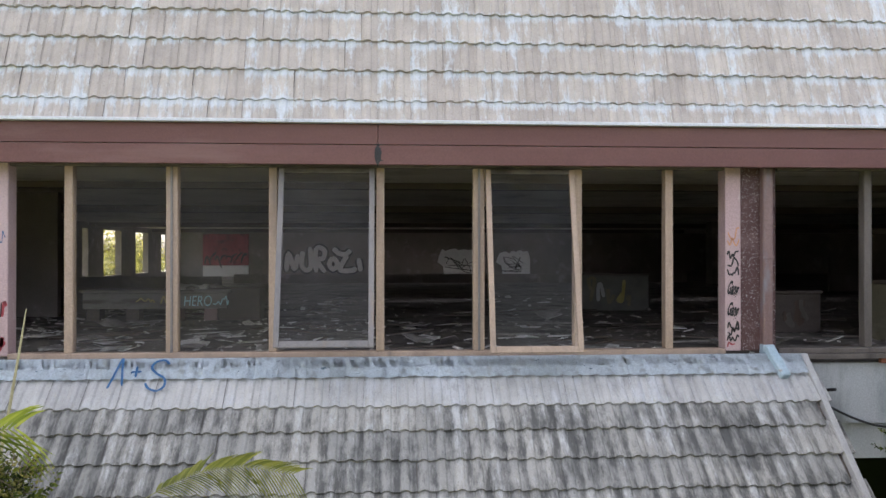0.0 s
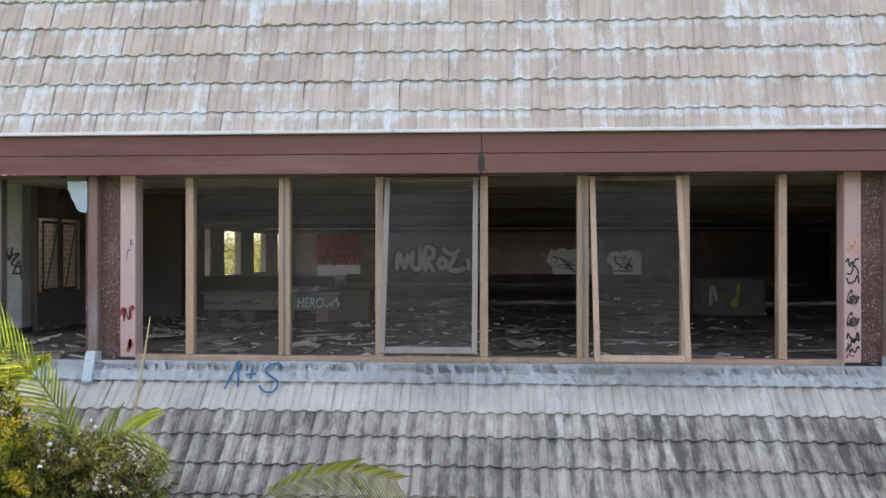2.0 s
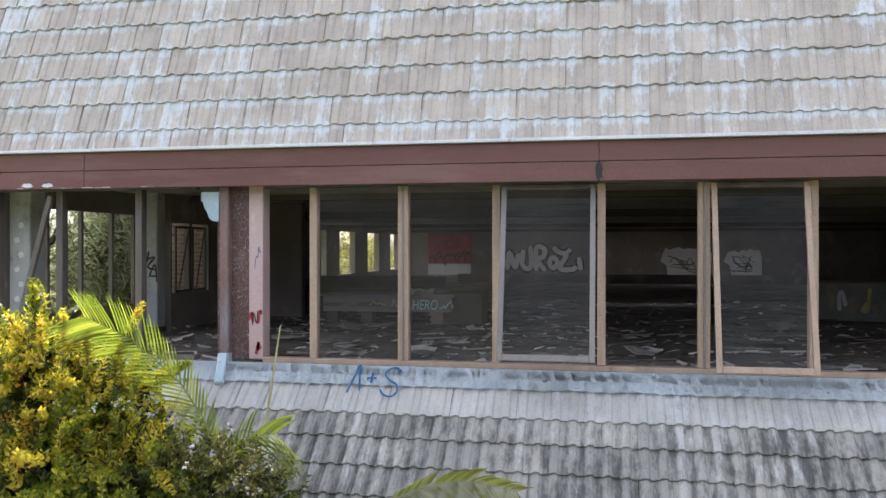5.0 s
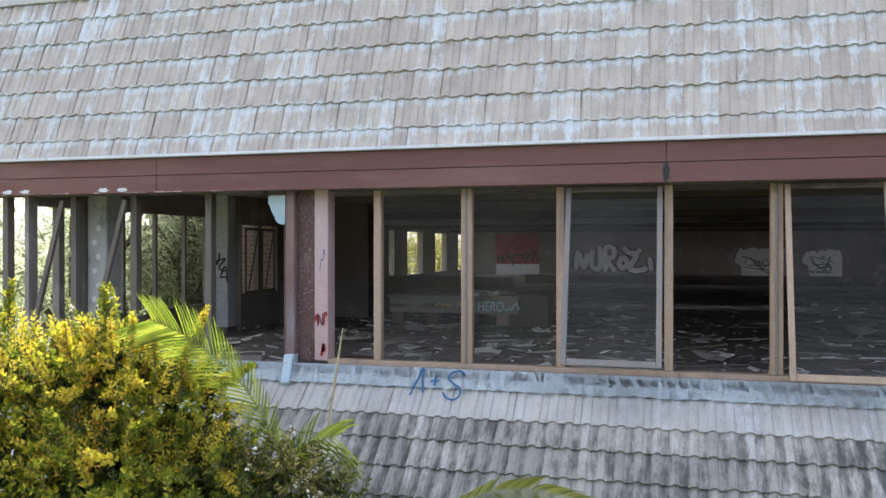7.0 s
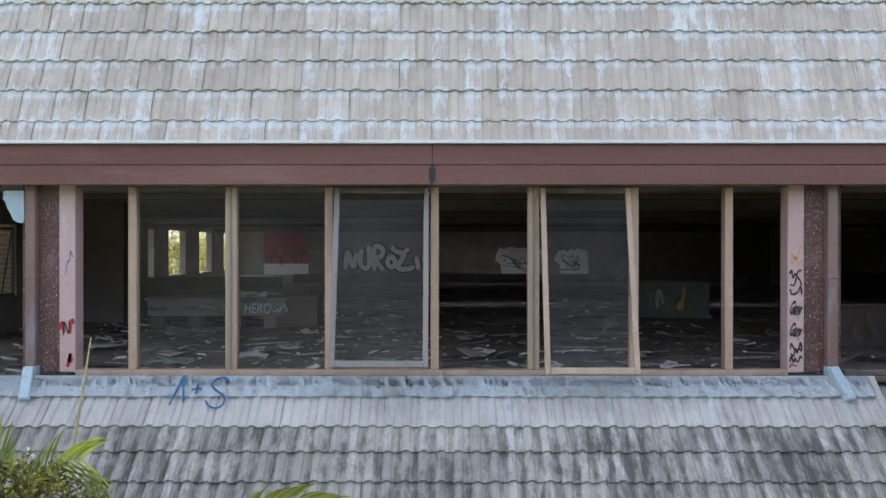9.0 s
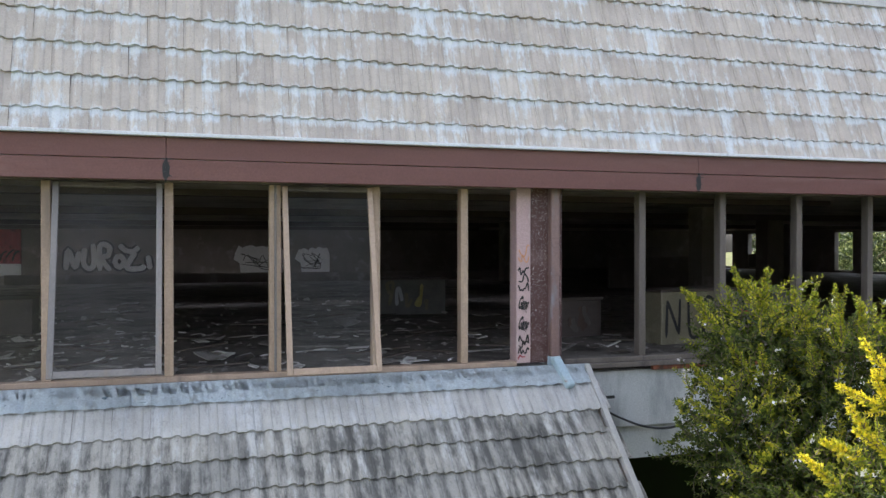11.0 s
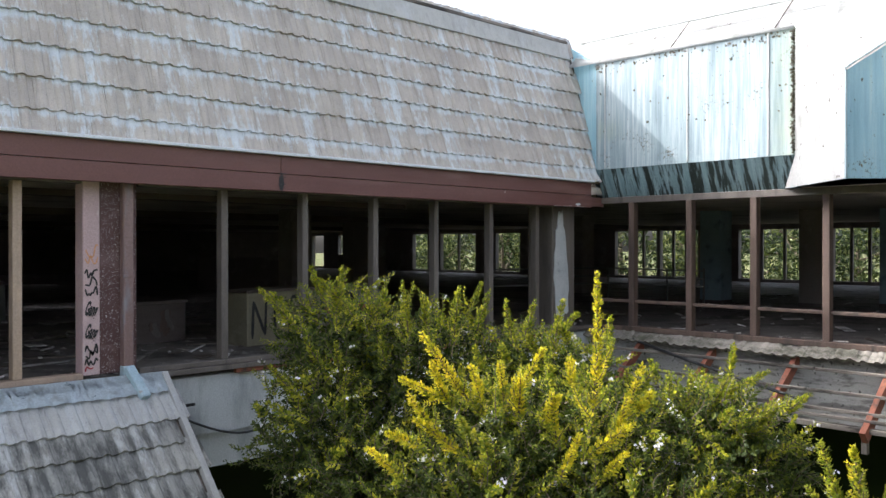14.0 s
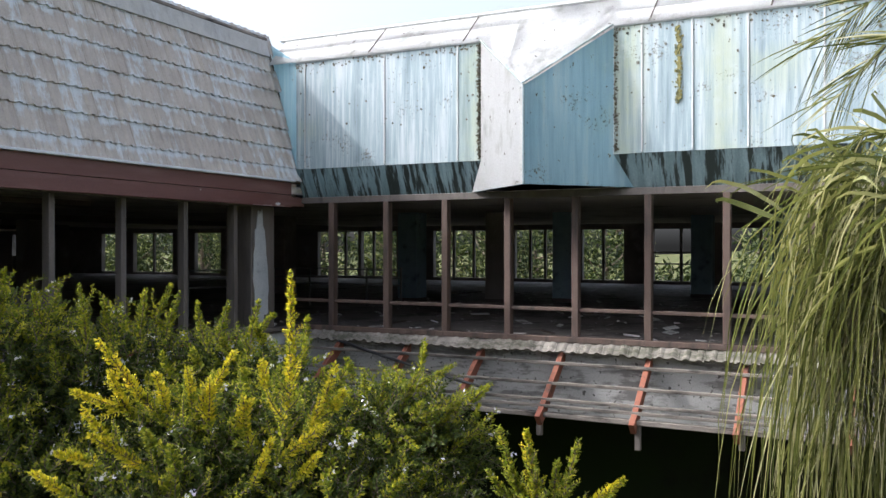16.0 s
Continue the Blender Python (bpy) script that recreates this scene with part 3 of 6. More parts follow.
def awning_sash(x0, x1, tilt, material, h, glazing):
    s = empty("awning_sash", (x0 + x1) / 2, -0.03, 1.88, "worn timber awning sash hanging open at the bottom of its frame", "window sash", group="open sashes")
    w, t = (x1 - x0) / 2, 0.045
    bars = (("stile", -w, -w + 0.055, -h, 0), ("stile", w - 0.055, w, -h, 0), ("bottom_rail", -w + 0.055, w - 0.055, -h, -h + 0.065), ("top_rail", -w + 0.055, w - 0.055, -0.05, 0))
    for n, a, b, za, zb in bars:
        # top rail in the dark frame colour, painting the shade below the head
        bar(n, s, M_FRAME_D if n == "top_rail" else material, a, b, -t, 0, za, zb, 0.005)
    pane = bar("pane", s, glazing, -w + 0.05, w - 0.05, -t / 2 - 0.002, -t / 2 + 0.002, -h + 0.06, -0.045, 0)
    pane.visible_shadow = False
    s.rotation_euler = (-tilt, 0, 0)
    return s


awning_sash(-0.875, 0.075, 0.26, M_SASH, 1.80, M_GLASS_D)
awning_sash(1.19, 2.10, 0.24, M_TAN, 1.86, M_GLASS_C)
for x, lean in ((-6.56, 0.278), (-7.42, 0.27)):   # broken frame pieces leaning in the west bay
    bm = bmesh.new()
    box(bm, -0.03, 0.03, -0.03, 0.02, 0, 1.86, 0.004)
    st = finish("loose_window_post", bm, M_FRAME_D)
    st.matrix_world = pose(x, -0.09, 0.05, 0, math.degrees(lean), 0)
    tagged(st, "loose grey timber post leaning in the window opening", "timber post", group="leaning posts")

for y0, lean in ((4.08, -19), (4.66, -17)):   # casements left in the two-light window
    c = empty("broken_casement", -6.79, y0 + 0.25, 0.51, "thin dark casement frame with a slipped glazing bar in its opening", "casement", group="broken casements")
    for n, a in (("stile", (-0.25, -0.215, 0.0, 1.1)), ("stile", (0.215, 0.25, 0.0, 1.1)), ("rail", (-0.215, 0.215, 0.0, 0.04)), ("rail", (-0.215, 0.215, 1.06, 1.1))):
        bar(n, c, M_FRAME_D, -0.012, 0.012, *a, 0.003)
    bar("slipped_bar", c, M_FRAME_D, 0.013, 0.03, -0.012, 0.012, -0.52, 0.52, 0.002, m=pose(0, 0, 0.55, lean, 0, 0))

setting("trim_sill", M_FRAME_D, [(-8.3, X_COURT - 0.1, -0.09, 0.04, -0.055, -0.002)], "dark timber sill strip under the windows", "trim", 0.004)
setting("trim_sill_board", M_RUST, [(5.35, 10.6, -0.06, 0.0, -0.108, -0.058)], "reddish timber strip below the sill", "trim", 0.004)


def column(x, side):
    c = empty("column", x, 0, 0, "timber-clad column, pink front board beside flaking maroon boards", "column", group="columns on the south wall")
    s = side
    def span(a, b):
        return (min(a * s, b * s), max(a * s, b * s))
    bar("pink_board", c, M_PINK, *span(-0.28, -0.115), -0.035, 0.16, 0.03, 1.93, 0.008, "faded pink board with scrawls")
    bar("maroon_board", c, M_MAROON, *span(-0.113, 0.10), -0.02, 0.16, 0.03, 1.93, 0.006, "maroon board flecked with flaked white paint")
    bar("edge_board", c, M_MAROON, *span(0.195, 0.262), -0.02, 0.16, 0.03, 1.93, 0.006)
    bar("back_board", c, M_MAROON, *span(0.10, 0.195), 0.03, 0.16, 0.03, 1.93, 0.0)
    return c


def downpipe(x, head):
    d = empty("downpipe", x, -0.06, 0, "square brown downpipe with a bent pale blue shoe on the roof", "downpipe", group="downpipes")
    pipe = bar("pipe", d, M_PIPE, -0.052, 0.052, -0.05, 0.05, 0.09, 1.92, 0.012)
    bar("joint_collar", pipe, M_PIPE, -0.058, 0.058, -0.056, 0.056, 0.98, 1.01, 0.004)
    bm = bmesh.new()
    box(bm, -0.055, 0.055, -0.055, 0.055, -0.08, 0.10, 0.01)
    shoe = part("shoe", bm, M_BLUE, d, "pale blue bent shoe")
    bm = bmesh.new()
    box(bm, -0.052, 0.052, -0.04, 0.04, -0.34, 0.04, 0.012, pose(0.0, -0.075, 0.055, -42, 0, 16))
    part("spout", bm, M_BLUE, shoe)
    if head:
        bm = bmesh.new()
        prof = ((-0.26, 1.86), (-0.26, 1.77), (-0.235, 1.74), (-0.22, 1.68), (-0.185, 1.63), (-0.17, 1.58), (-0.13, 1.545), (-0.08, 1.535), (-0.054, 1.55), (-0.054, 1.86))
        fa, fb = ([bm.verts.new((x, y, z)) for x, z in prof] for y in (-0.06, 0.05))
        bm.faces.new(fa)
        bm.faces.new(fb[::-1])
        for k in range(len(prof)):
            bm.faces.new((fa[k], fa[(k + 1) % len(prof)], fb[(k + 1) % len(prof)], fb[k]))
        part("rainwater_head", bm, M_BLUE, d, "pale blue rainwater head")
    return d


column(3.97, 1)
column(-3.78, -1)
downpipe(4.115, False)
downpipe(-3.925, True)
bm = bmesh.new()
box(bm, 10.98, 11.55, 0.0, 0.5, -0.1, 1.92, 0.01)
tagged(finish("corner_pillar", bm, M_FRAME_D), "dark painted corner pillar with peeled white plaster", "pillar", kind="structure")
v, f = [(11.16, -0.014, 0.98)], []
for k in range(30):
    a = k / 30 * math.tau
    r = 1 + 0.34 * noise.noise(Vector((math.cos(a) * 3, math.sin(a) * 3, 3)))
    v.append((11.19 + (0.17 - 0.06 * math.sin(a)) * r * math.cos(a) - 0.03 * math.sin(a), -0.012, 0.98 + 0.88 * r * math.sin(a)))
    f.append((0, k + 1, (k + 1) % 30 + 1))
v += [(x, -0.001, z) for x, y, z in v[1:]]
f += [(k + 1, (k + 1) % 30 + 1, (k + 1) % 30 + 31, k + 31) for k in range(30)]
tagged(from_lists("trim_plaster_patch", v, f, M_PLASTER), "ragged patch of white plaster left on the corner pillar", "plaster", kind="structure")

# ---- court wall of the east wing ----
MULL_B = tuple(-0.80 - 1.008 * k for k in range(15))
w = empty("window_4", X_COURT, -8, 0, "tall brown window posts with a low rail and no glass", "window", kind="structure")
hold(bar("sill", None, M_FRAME_B, 11.95, 12.09, Y_SOUTH, -0.1, -0.055, 0.02, 0.006), w)
hold(bar("head", None, M_FRAME_D, 11.98, 12.09, Y_SOUTH, -0.1, 1.98, 2.08, 0.006), w)
for k, y in enumerate(MULL_B):
    hold(bar("post", None, M_FRAME_B, 11.96, 12.09, y - 0.048, y + 0.048, 0.02, 1.98, 0.006), w)
    hold(bar("low_rail", None, M_FRAME_B, 12.0, 12.07, y - 0.96, y - 0.05, 0.39 - 0.004 * k, 0.44 - 0.004 * k, 0.005), w)
hold(bar("low_rail", None, M_FRAME_B, 12.0, 12.07, -0.75, -0.05, 0.39, 0.44, 0.005), w)

# mansard of sheet metal: white roof slope, pale blue panels, pointed bays
PAN_X, BAY_X = 11.80, 10.95
PANELS = ((-3.48, -0.24), (-8.85, -5.42), (-14.2, -10.8))
BAYS = ((-3.48, -5.42), (-8.85, -10.8))


def roof_z(x):
    return 4.27 + (x - PAN_X) * 1.0


bm = bmesh.new()
edge = [(PAN_X, 0.30)]
for (p0, p1), bay in zip(PANELS, BAYS):
    edge += [(PAN_X, bay[0]), (BAY_X, (bay[0] + bay[1]) / 2), (PAN_X, bay[1])]
edge += [(PAN_X, Y_SOUTH)]
top, low = 12.28, []
outer = [bm.verts.new((x - 0.03, y, roof_z(x - 0.03))) for x, y in edge]
ridge = [bm.verts.new((top, y, roof_z(top))) for x, y in edge]
back = [bm.verts.new((18.0, y, roof_z(top) - 0.15)) for x, y in edge]
far = [bm.verts.new((X_EAST, y, 2.5)) for x, y in edge]
for row, nxt in ((outer, ridge), (ridge, back), (back, far)):
    for k in range(len(edge) - 1):
        bm.faces.new((row[k], row[k + 1], nxt[k + 1], nxt[k]))
bmesh.ops.solidify(bm, geom=bm.faces[:], thickness=0.03)
tagged(finish("roof_wing", bm, M_ROOFB), "white weathered sheet-metal roof of the wing", "roof", kind="structure")
for y in (-1.6, -3.2, -5.9, -7.4):   # lapped seams
    bm = bmesh.new()
    a, b = Vector((PAN_X, y, roof_z(PAN_X) + 0.008)), Vector((top, y - 0.05, roof_z(top) + 0.008))
    tube(bm, [a, b], 0.012, 4)
    tagged(finish("trim_roof_seam", bm, M_BATTEN), "grey lapped seam of the sheet roof", "trim", kind="structure")
tube_bm = bmesh.new()
tube(tube_bm, [Vector((top, 0.4, roof_z(top) + 0.01)), Vector((top, Y_SOUTH, roof_z(top) + 0.01))], 0.035, 6)
tagged(finish("trim_roof_ridge", tube_bm, M_ROOFB), "white ridge roll along the wing's roof", "trim", kind="structure")


mansard = empty("wall_mansard", PAN_X, -7, 2.5, "sheet-metal mansard of pale blue panels and pointed bays", "wall", kind="structure")


def blue_panel(y0, y1, seams, moss=(), crusted=True):
    p = hold(new("panel"), mansard)
    tagged(p, "pale blue sheet-metal panel streaked white")
    cuts = (y1, *seams, y0)
    for a, b in zip(cuts, cuts[1:]):
        bm = bmesh.new()
        box(bm, PAN_X, PAN_X + 0.03, b + 0.004, a - 0.004, 2.52, 4.23, 0.004)
        hold(part("sheet", bm, M_PANEL, None), p)
        if b != y0:
            bm = bmesh.new()
            box(bm, PAN_X - 0.014, PAN_X + 0.005, b - 0.010, b + 0.010, 2.54, 4.22, 0.004)
            hold(part("cover_strip", bm, M_ROOFB, None), p)
    bm = bmesh.new()
    v = [bm.verts.new(q) for q in ((PAN_X, y1, 2.52), (PAN_X, y0, 2.52), (12.0, y0, 2.08), (12.0, y1, 2.08))]
    bm.faces.new(v)
    bmesh.ops.solidify(bm, geom=bm.faces[:], thickness=0.02)
    hold(part("underside", bm, M_PANEL_D, None, "dark mould-streaked sloping underside"), p)
    for yy in (y0, y1):
        bm = bmesh.new()
        bm.faces.new([bm.verts.new(q) for q in ((PAN_X, yy, 2.53), (PAN_X, yy, 2.09), (12.02, yy, 2.07))])
        bmesh.ops.solidify(bm, geom=bm.faces[:], thickness=0.01)
        hold(part("cheek", bm, M_PANEL_D, None), p)
    hold(bar("top_strip", None, M_FLASH_W, PAN_X - 0.02, PAN_X + 0.02, y0, y1, 4.225, 4.25, 0.004), p)
    # crusted lichen at the sheet edges
    bm = bmesh.new()
    for k in range(470):
        z, y = random.uniform(2.55, 4.2), y0 + 0.01 + abs(random.gauss(0, 0.022))
        if k > 170 and crusted:
            y = y1 - 0.01 - abs(random.gauss(0, 0.022))
        if k > 330:
            y, z = random.uniform(y0, y1), 4.21 - abs(random.gauss(0, 0.06))
        if k > 440:
            z = random.uniform(3.1, 4.1)
        s = random.uniform(0.003, 0.016) * (1.2 if k > 455 else 1)
        box(bm, -0.006, 0.003, -s, s, -s * random.uniform(0.4, 1.3), s, 0.0, pose(PAN_X - 0.004, y, z, random.uniform(0, 90)))
    tagged(hold(part("lichen_crust", bm, M_MOSS, None, "brown lichen crust"), p), kind="stuff")
    for y, za, zb in moss:
        bm = bmesh.new()
        for k in range(190):
            z = random.uniform(za, zb)
            s = random.uniform(0.004, 0.018)
            box(bm, -0.012, 0.003, -s, s, -s * random.uniform(0.4, 1.2), s, 0.0, pose(PAN_X - 0.005, y + random.gauss(0, 0.02), z, random.uniform(0, 90), 0, random.uniform(-20, 20)))
        tagged(hold(part("moss_column", bm, M_MOSS_G, None, "golden moss grown down a joint"), p), kind="stuff")
    return p


blue_panel(*PANELS[0], (-0.42, -1.88, -3.11), (), False)
blue_panel(*PANELS[1], (-5.80, -6.45, -7.13, -8.0), ((-6.27, 3.15, 4.15),))
blue_panel(*PANELS[2], (-11.6, -12.5, -13.4))
for y0, y1 in BAYS:
    ym = (y0 + y1) / 2
    bay = hold(new("bay"), mansard)
    tagged(bay, "pointed sheet-metal bay with rust pimples")
    # white sheet on the north face puts its sunlit brightness into the colour
    for n, ya, mat in (("north_face", y0, M_ROOFB), ("south_face", y1, M_BAY)):
        bm = bmesh.new()
        yb = ya + (ya - ym) * 0.2 / (PAN_X - BAY_X)   # the face runs on behind the sloping underside
        v = [bm.verts.new(q) for q in ((BAY_X, ym, 2.10), (PAN_X + 0.2, yb, 2.085), (PAN_X, ya, 2.52), (PAN_X, ya, 4.22), (BAY_X, ym, roof_z(BAY_X) - 0.035))]
        bm.faces.new(v)
        bmesh.ops.solidify(bm, geom=bm.faces[:], thickness=0.02)
        hold(part(n, bm, mat, None), bay)
    bm = bmesh.new()
    bm.faces.new([bm.verts.new(q) for q in ((BAY_X, ym, 2.10), (PAN_X, y0, 2.10), (12.1, y0, 2.10), (12.1, y1, 2.10), (PAN_X, y1, 2.10))])
    bmesh.ops.solidify(bm, geom=bm.faces[:], thickness=0.02)
    hold(part("soffit", bm, M_PANEL_D, None), bay)
    bm = bmesh.new()
    tube(bm, [Vector((BAY_X, ym, 2.10)), Vector((BAY_X, ym, roof_z(BAY_X) - 0.02))], 0.014, 6)
    hold(part("edge_bead", bm, M_PANEL, None), bay)
    for ya in (y0, y1):   # folded hips and face edges of the bay
        bm = bmesh.new()
        tube(bm, [Vector((BAY_X - 0.03, ym, roof_z(BAY_X) - 0.01)), Vector((PAN_X - 0.03, ya, roof_z(PAN_X) - 0.012))], 0.013, 5)
        hold(part("verge_fold", bm, M_PANEL, None), bay)
bm = bmesh.new()
v = [bm.verts.new(q) for q in ((PAN_X + 0.02, -0.24, 2.3), (PAN_X + 0.02, -0.24, 4.25), (12.02, 0.46, 4.66), (12.02, -0.24, 2.3))]
bm.faces.new(v)
bmesh.ops.solidify(bm, geom=bm.faces[:], thickness=0.02)
tagged(finish("trim_corner_flashing", bm, M_BAY), "pale blue corner flashing between tiles and panels", "trim", kind="structure")
setting("trim_corner_beam", M_FASCIA, [(11.2, 12.05, -0.22, -0.1, 1.93, 2.08)], "maroon beam end at the corner", "trim", 0.006)

# ---- tiled roofs: boarding under the tiles, caps and flashings ----
def slope_frame(origin, down):
    """x along the eave, y down the slope, z out of it."""
    d = Vector(down).normalized()
    x = Vector((1, 0, 0))
    z = x.cross(d) * -1
    m = Matrix((x, d, z)).transposed().to_4x4()
    m.translation = origin
    return m


UP_LEN = (RIDGE - EAVE).length
UPPER = slope_frame(Vector((0, RIDGE.y, RIDGE.z)), EAVE - RIDGE)
if (UPPER.to_3x3() @ Vector((0, 0, 1))).y > 0:
    UPPER = UPPER @ Matrix.Diagonal((1, 1, -1, 1))
LOWER = slope_frame(Vector((0, -0.13, -0.04)), Vector((0, -1, -1)))
if (LOWER.to_3x3() @ Vector((0, 0, 1))).z < 0:
    LOWER = LOWER @ Matrix.Diagonal((1, 1, -1, 1))


def slab(name, frame_m, x0, x1, s0, s1, t0, t1, material, label, category="roof"):
    bm = bmesh.new()
    box(bm, x0, x1, s0, s1, t0, t1, 0.004)
    bmesh.ops.transform(bm, matrix=frame_m, verts=bm.verts)
    return tagged(finish(name, bm, material), label, category, kind="structure")


roof_upper = slab("roof_upper", UPPER, X_ROOF, 12.0, 0.02, UP_LEN, -0.06, -0.012, M_DEBRIS_D, "steep mansard roof of weathered beige concrete tiles")
roof_lower = slab("roof_lower", LOWER, -10.0, 4.44, 0.02, 2.75, -0.06, -0.012, M_DEBRIS_D, "lower roof of grey concrete tiles streaked with mould")
slab("trim_ridge_cap", UPPER, X_ROOF, 11.86, -0.02, 0.27, 0.03, 0.060, M_TILE_TOP, "pale ridge capping over the top tiles", "trim")
slab("trim_ridge_edge", UPPER, X_ROOF, 11.88, -0.075, -0.022, 0.0, 0.070, M_BATTEN, "dark weathered strip along the ridge", "trim")
bm = bmesh.new()
cols = 260
rows_v = []
for k in range(cols + 1):
    x = -10 + 14.49 * k / cols
    h = 0.010 * math.cos((x + 0.03) / 0.1635 * math.tau)
    rows_v.append([bm.verts.new(LOWER @ Vector((x, s, t))) for s, t in ((-0.03, 0.046), (0.10, 0.049 + 0.3 * h), (0.222 + 0.014 * noise.noise(Vector((x * 3, 0, 0))), 0.050 + h))])
for a, b in zip(rows_v, rows_v[1:]):
    for k in range(2):
        bm.faces.new((a[k], a[k + 1], b[k + 1], b[k]))
bmesh.ops.solidify(bm, geom=bm.faces[:], thickness=0.01)
tagged(finish("trim_roof_flashing", bm, M_FLASH), "pale blue painted flashing dressed over the top tiles", "trim", kind="structure")
slab("trim_verge", LOWER, 4.435, 4.50, -0.02, 2.75, -0.06, 0.060, M_TILE_TOP, "pale verge capping at the end of the lower roof", "trim")
setting("roof_over_hall", M_ROOFB, [(X_ROOF, 12.0, 0.5, 7.0, 4.50, 4.60), *around_shafts(X_WEST - 0.4, 12.0, 7.0, 33.9, 4.50, 4.60)], "pale flat roof over the hall", "roof")
# linings of the added shafts, invented to bring skylight inside
setting("trim_roof_lights", M_ROOFB, [q for a, b, c, d in ADDED_SHAFTS for q in ((a - 0.1, b + 0.1, c - 0.1, c, 2.342, 4.498), (a - 0.1, b + 0.1, d, d + 0.1, 2.342, 4.498),
                                                                             (a - 0.1, a, c, d, 2.342, 4.498), (b, b + 0.1, c, d, 2.342, 4.498))],
        "pale unseen shafts added to let skylight into the hall", "roof light")
# unseen overhang, added to keep direct sun off the hall floor
setting("trim_west_eave", M_FASCIA, [(X_WEST - 1.3, X_WEST - 0.1, 7.0, 34.2, 2.14, 2.34)], "maroon boxed eave added out of view to shade the west windows", "trim")
setting("wall_upper_ends", M_PANEL, [(X_ROOF, X_ROOF + 0.1, 0.5, 7.0, 2.2, 4.5), (X_WEST - 0.4, X_WEST - 0.3, 7.0, 33.9, 2.2, 4.5), (X_WEST - 0.3, 12.0, 33.85, 33.9, 2.2, 4.5)], "sheet-clad upper wall", "wall")

# ---- stripped lower roof of the wing: rafters, battens, one row of old tiles ----
frame_b = empty("roof_frame", 11.4, -6, -0.6, "stripped lower roof frame with rusty rafters and grey battens", "roof frame", kind="structure")
for k in range(12):
    y = 0.2 - 1.215 * k
    bm = bmesh.new()
    v = [(11.95, -0.16), (11.95, -0.32), (11.0, -1.03), (10.88, -0.90), (11.02, -0.82)]
    a = [bm.verts.new((x, y - 0.035, z)) for x, z in v]
    b = [bm.verts.new((x, y + 0.035, z)) for x, z in v]
    bm.faces.new(a)
    bm.faces.new(b[::-1])
    for i in range(5):
        bm.faces.new((a[i], a[(i + 1) % 5], b[(i + 1) % 5], b[i]))
    hold(part("rafter", bm, M_RUST, None, "rust-red painted rafter"), frame_b)
for k, (x, z, h) in enumerate(((11.70, -0.335, 0.04), (11.42, -0.565, 0.04), (11.18, -0.745, 0.04), (11.08, -0.815, 0.04))):
    for j in range(4):
        y1 = 0.2 - 4 * j
        bm = bmesh.new()
        box(bm, x - 0.03, x + 0.03, y1 - 3.98, y1, z, z + h, 0.005, pose(0, 0, random.uniform(-0.004, 0.004)))
        hold(part("batten", bm, M_BATTEN, None), frame_b)
hold(bar("eave_plate", None, M_BATTEN, 11.02, 11.12, Y_SOUTH, 0.1, -0.93, -0.87, 0.005), frame_b)
for k in range(0, 12):
    y = 0.2 - 1.215 * k + random.uniform(-0.05, 0.05)
    hold(bar("strut", None, M_FRAME_D, 11.05, 11.12, y - 0.035, y + 0.035, -1.12 - 0.06 * (k % 3), -0.93, 0.004), frame_b)
bm = bmesh.new()
tube(bm, [Vector((11.9, -0.7, -0.13)), Vector((11.62, -1.7, -0.30)), Vector((11.45, -2.6, -0.46)), Vector((11.33, -3.3, -0.58)), Vector((11.2, -3.9, -0.66))], 0.022, 6)
tagged(finish("fallen_cable", bm, M_GRAF_K), "black cable fallen across the roof frame", "cable")
bm = bmesh.new()
pts = [Vector((4.72 + 1.3 * u, -0.03 - 0.04 * math.sin(u * 3.14), -0.52 - 0.32 * math.sin(u * 2.4) + 0.1 * u)) for u in [i / 12 for i in range(13)]]
tube(bm, pts, 0.014, 6)
tube(bm, [Vector((4.55, 0.0, -0.52)), Vector((4.62, -0.2, -0.36)), Vector((4.70, -0.34, -0.33))], 0.018, 6)
tagged(finish("wall_cable", bm, M_GRAF_K), "black cable sagging along the rendered spandrel", "cable")

# ---- painting and writing ----
def ribbon_lists(line, width, rng, wobble=0.0):
    """A flat brush stroke in the plane x-z, as verts and faces at y = 0."""
    pts = [Vector((a, 0, b)) for a, b in line]
    fine = []
    for i in range(len(pts) - 1):
        p0, p1, p2, p3 = pts[max(i - 1, 0)], pts[i], pts[i + 1], pts[min(i + 2, len(pts) - 1)]
        for k in range(5):
            u = k / 5
            fine.append(0.5 * ((2 * p1) + (p2 - p0) * u + (2 * p0 - 5 * p1 + 4 * p2 - p3) * u * u + (3 * p1 - p0 - 3 * p2 + p3) * u ** 3))
    fine.append(pts[-1])
    v, f = [], []
    n = len(fine)
    for i, p in enumerate(fine):
        d = (fine[min(i + 1, n - 1)] - fine[max(i - 1, 0)])
        d = d.normalized() if d.length > 1e-6 else Vector((1, 0, 0))
        s = Vector((-d.z, 0, d.x)) * width / 2 * (1 + wobble * rng.uniform(-1, 1)) * (0.55 if i in (0, n - 1) else 1)
        v += [tuple(p + s), tuple(p - s)]
        if i:
            f.append((2 * i - 2, 2 * i - 1, 2 * i + 1, 2 * i))
    return v, f


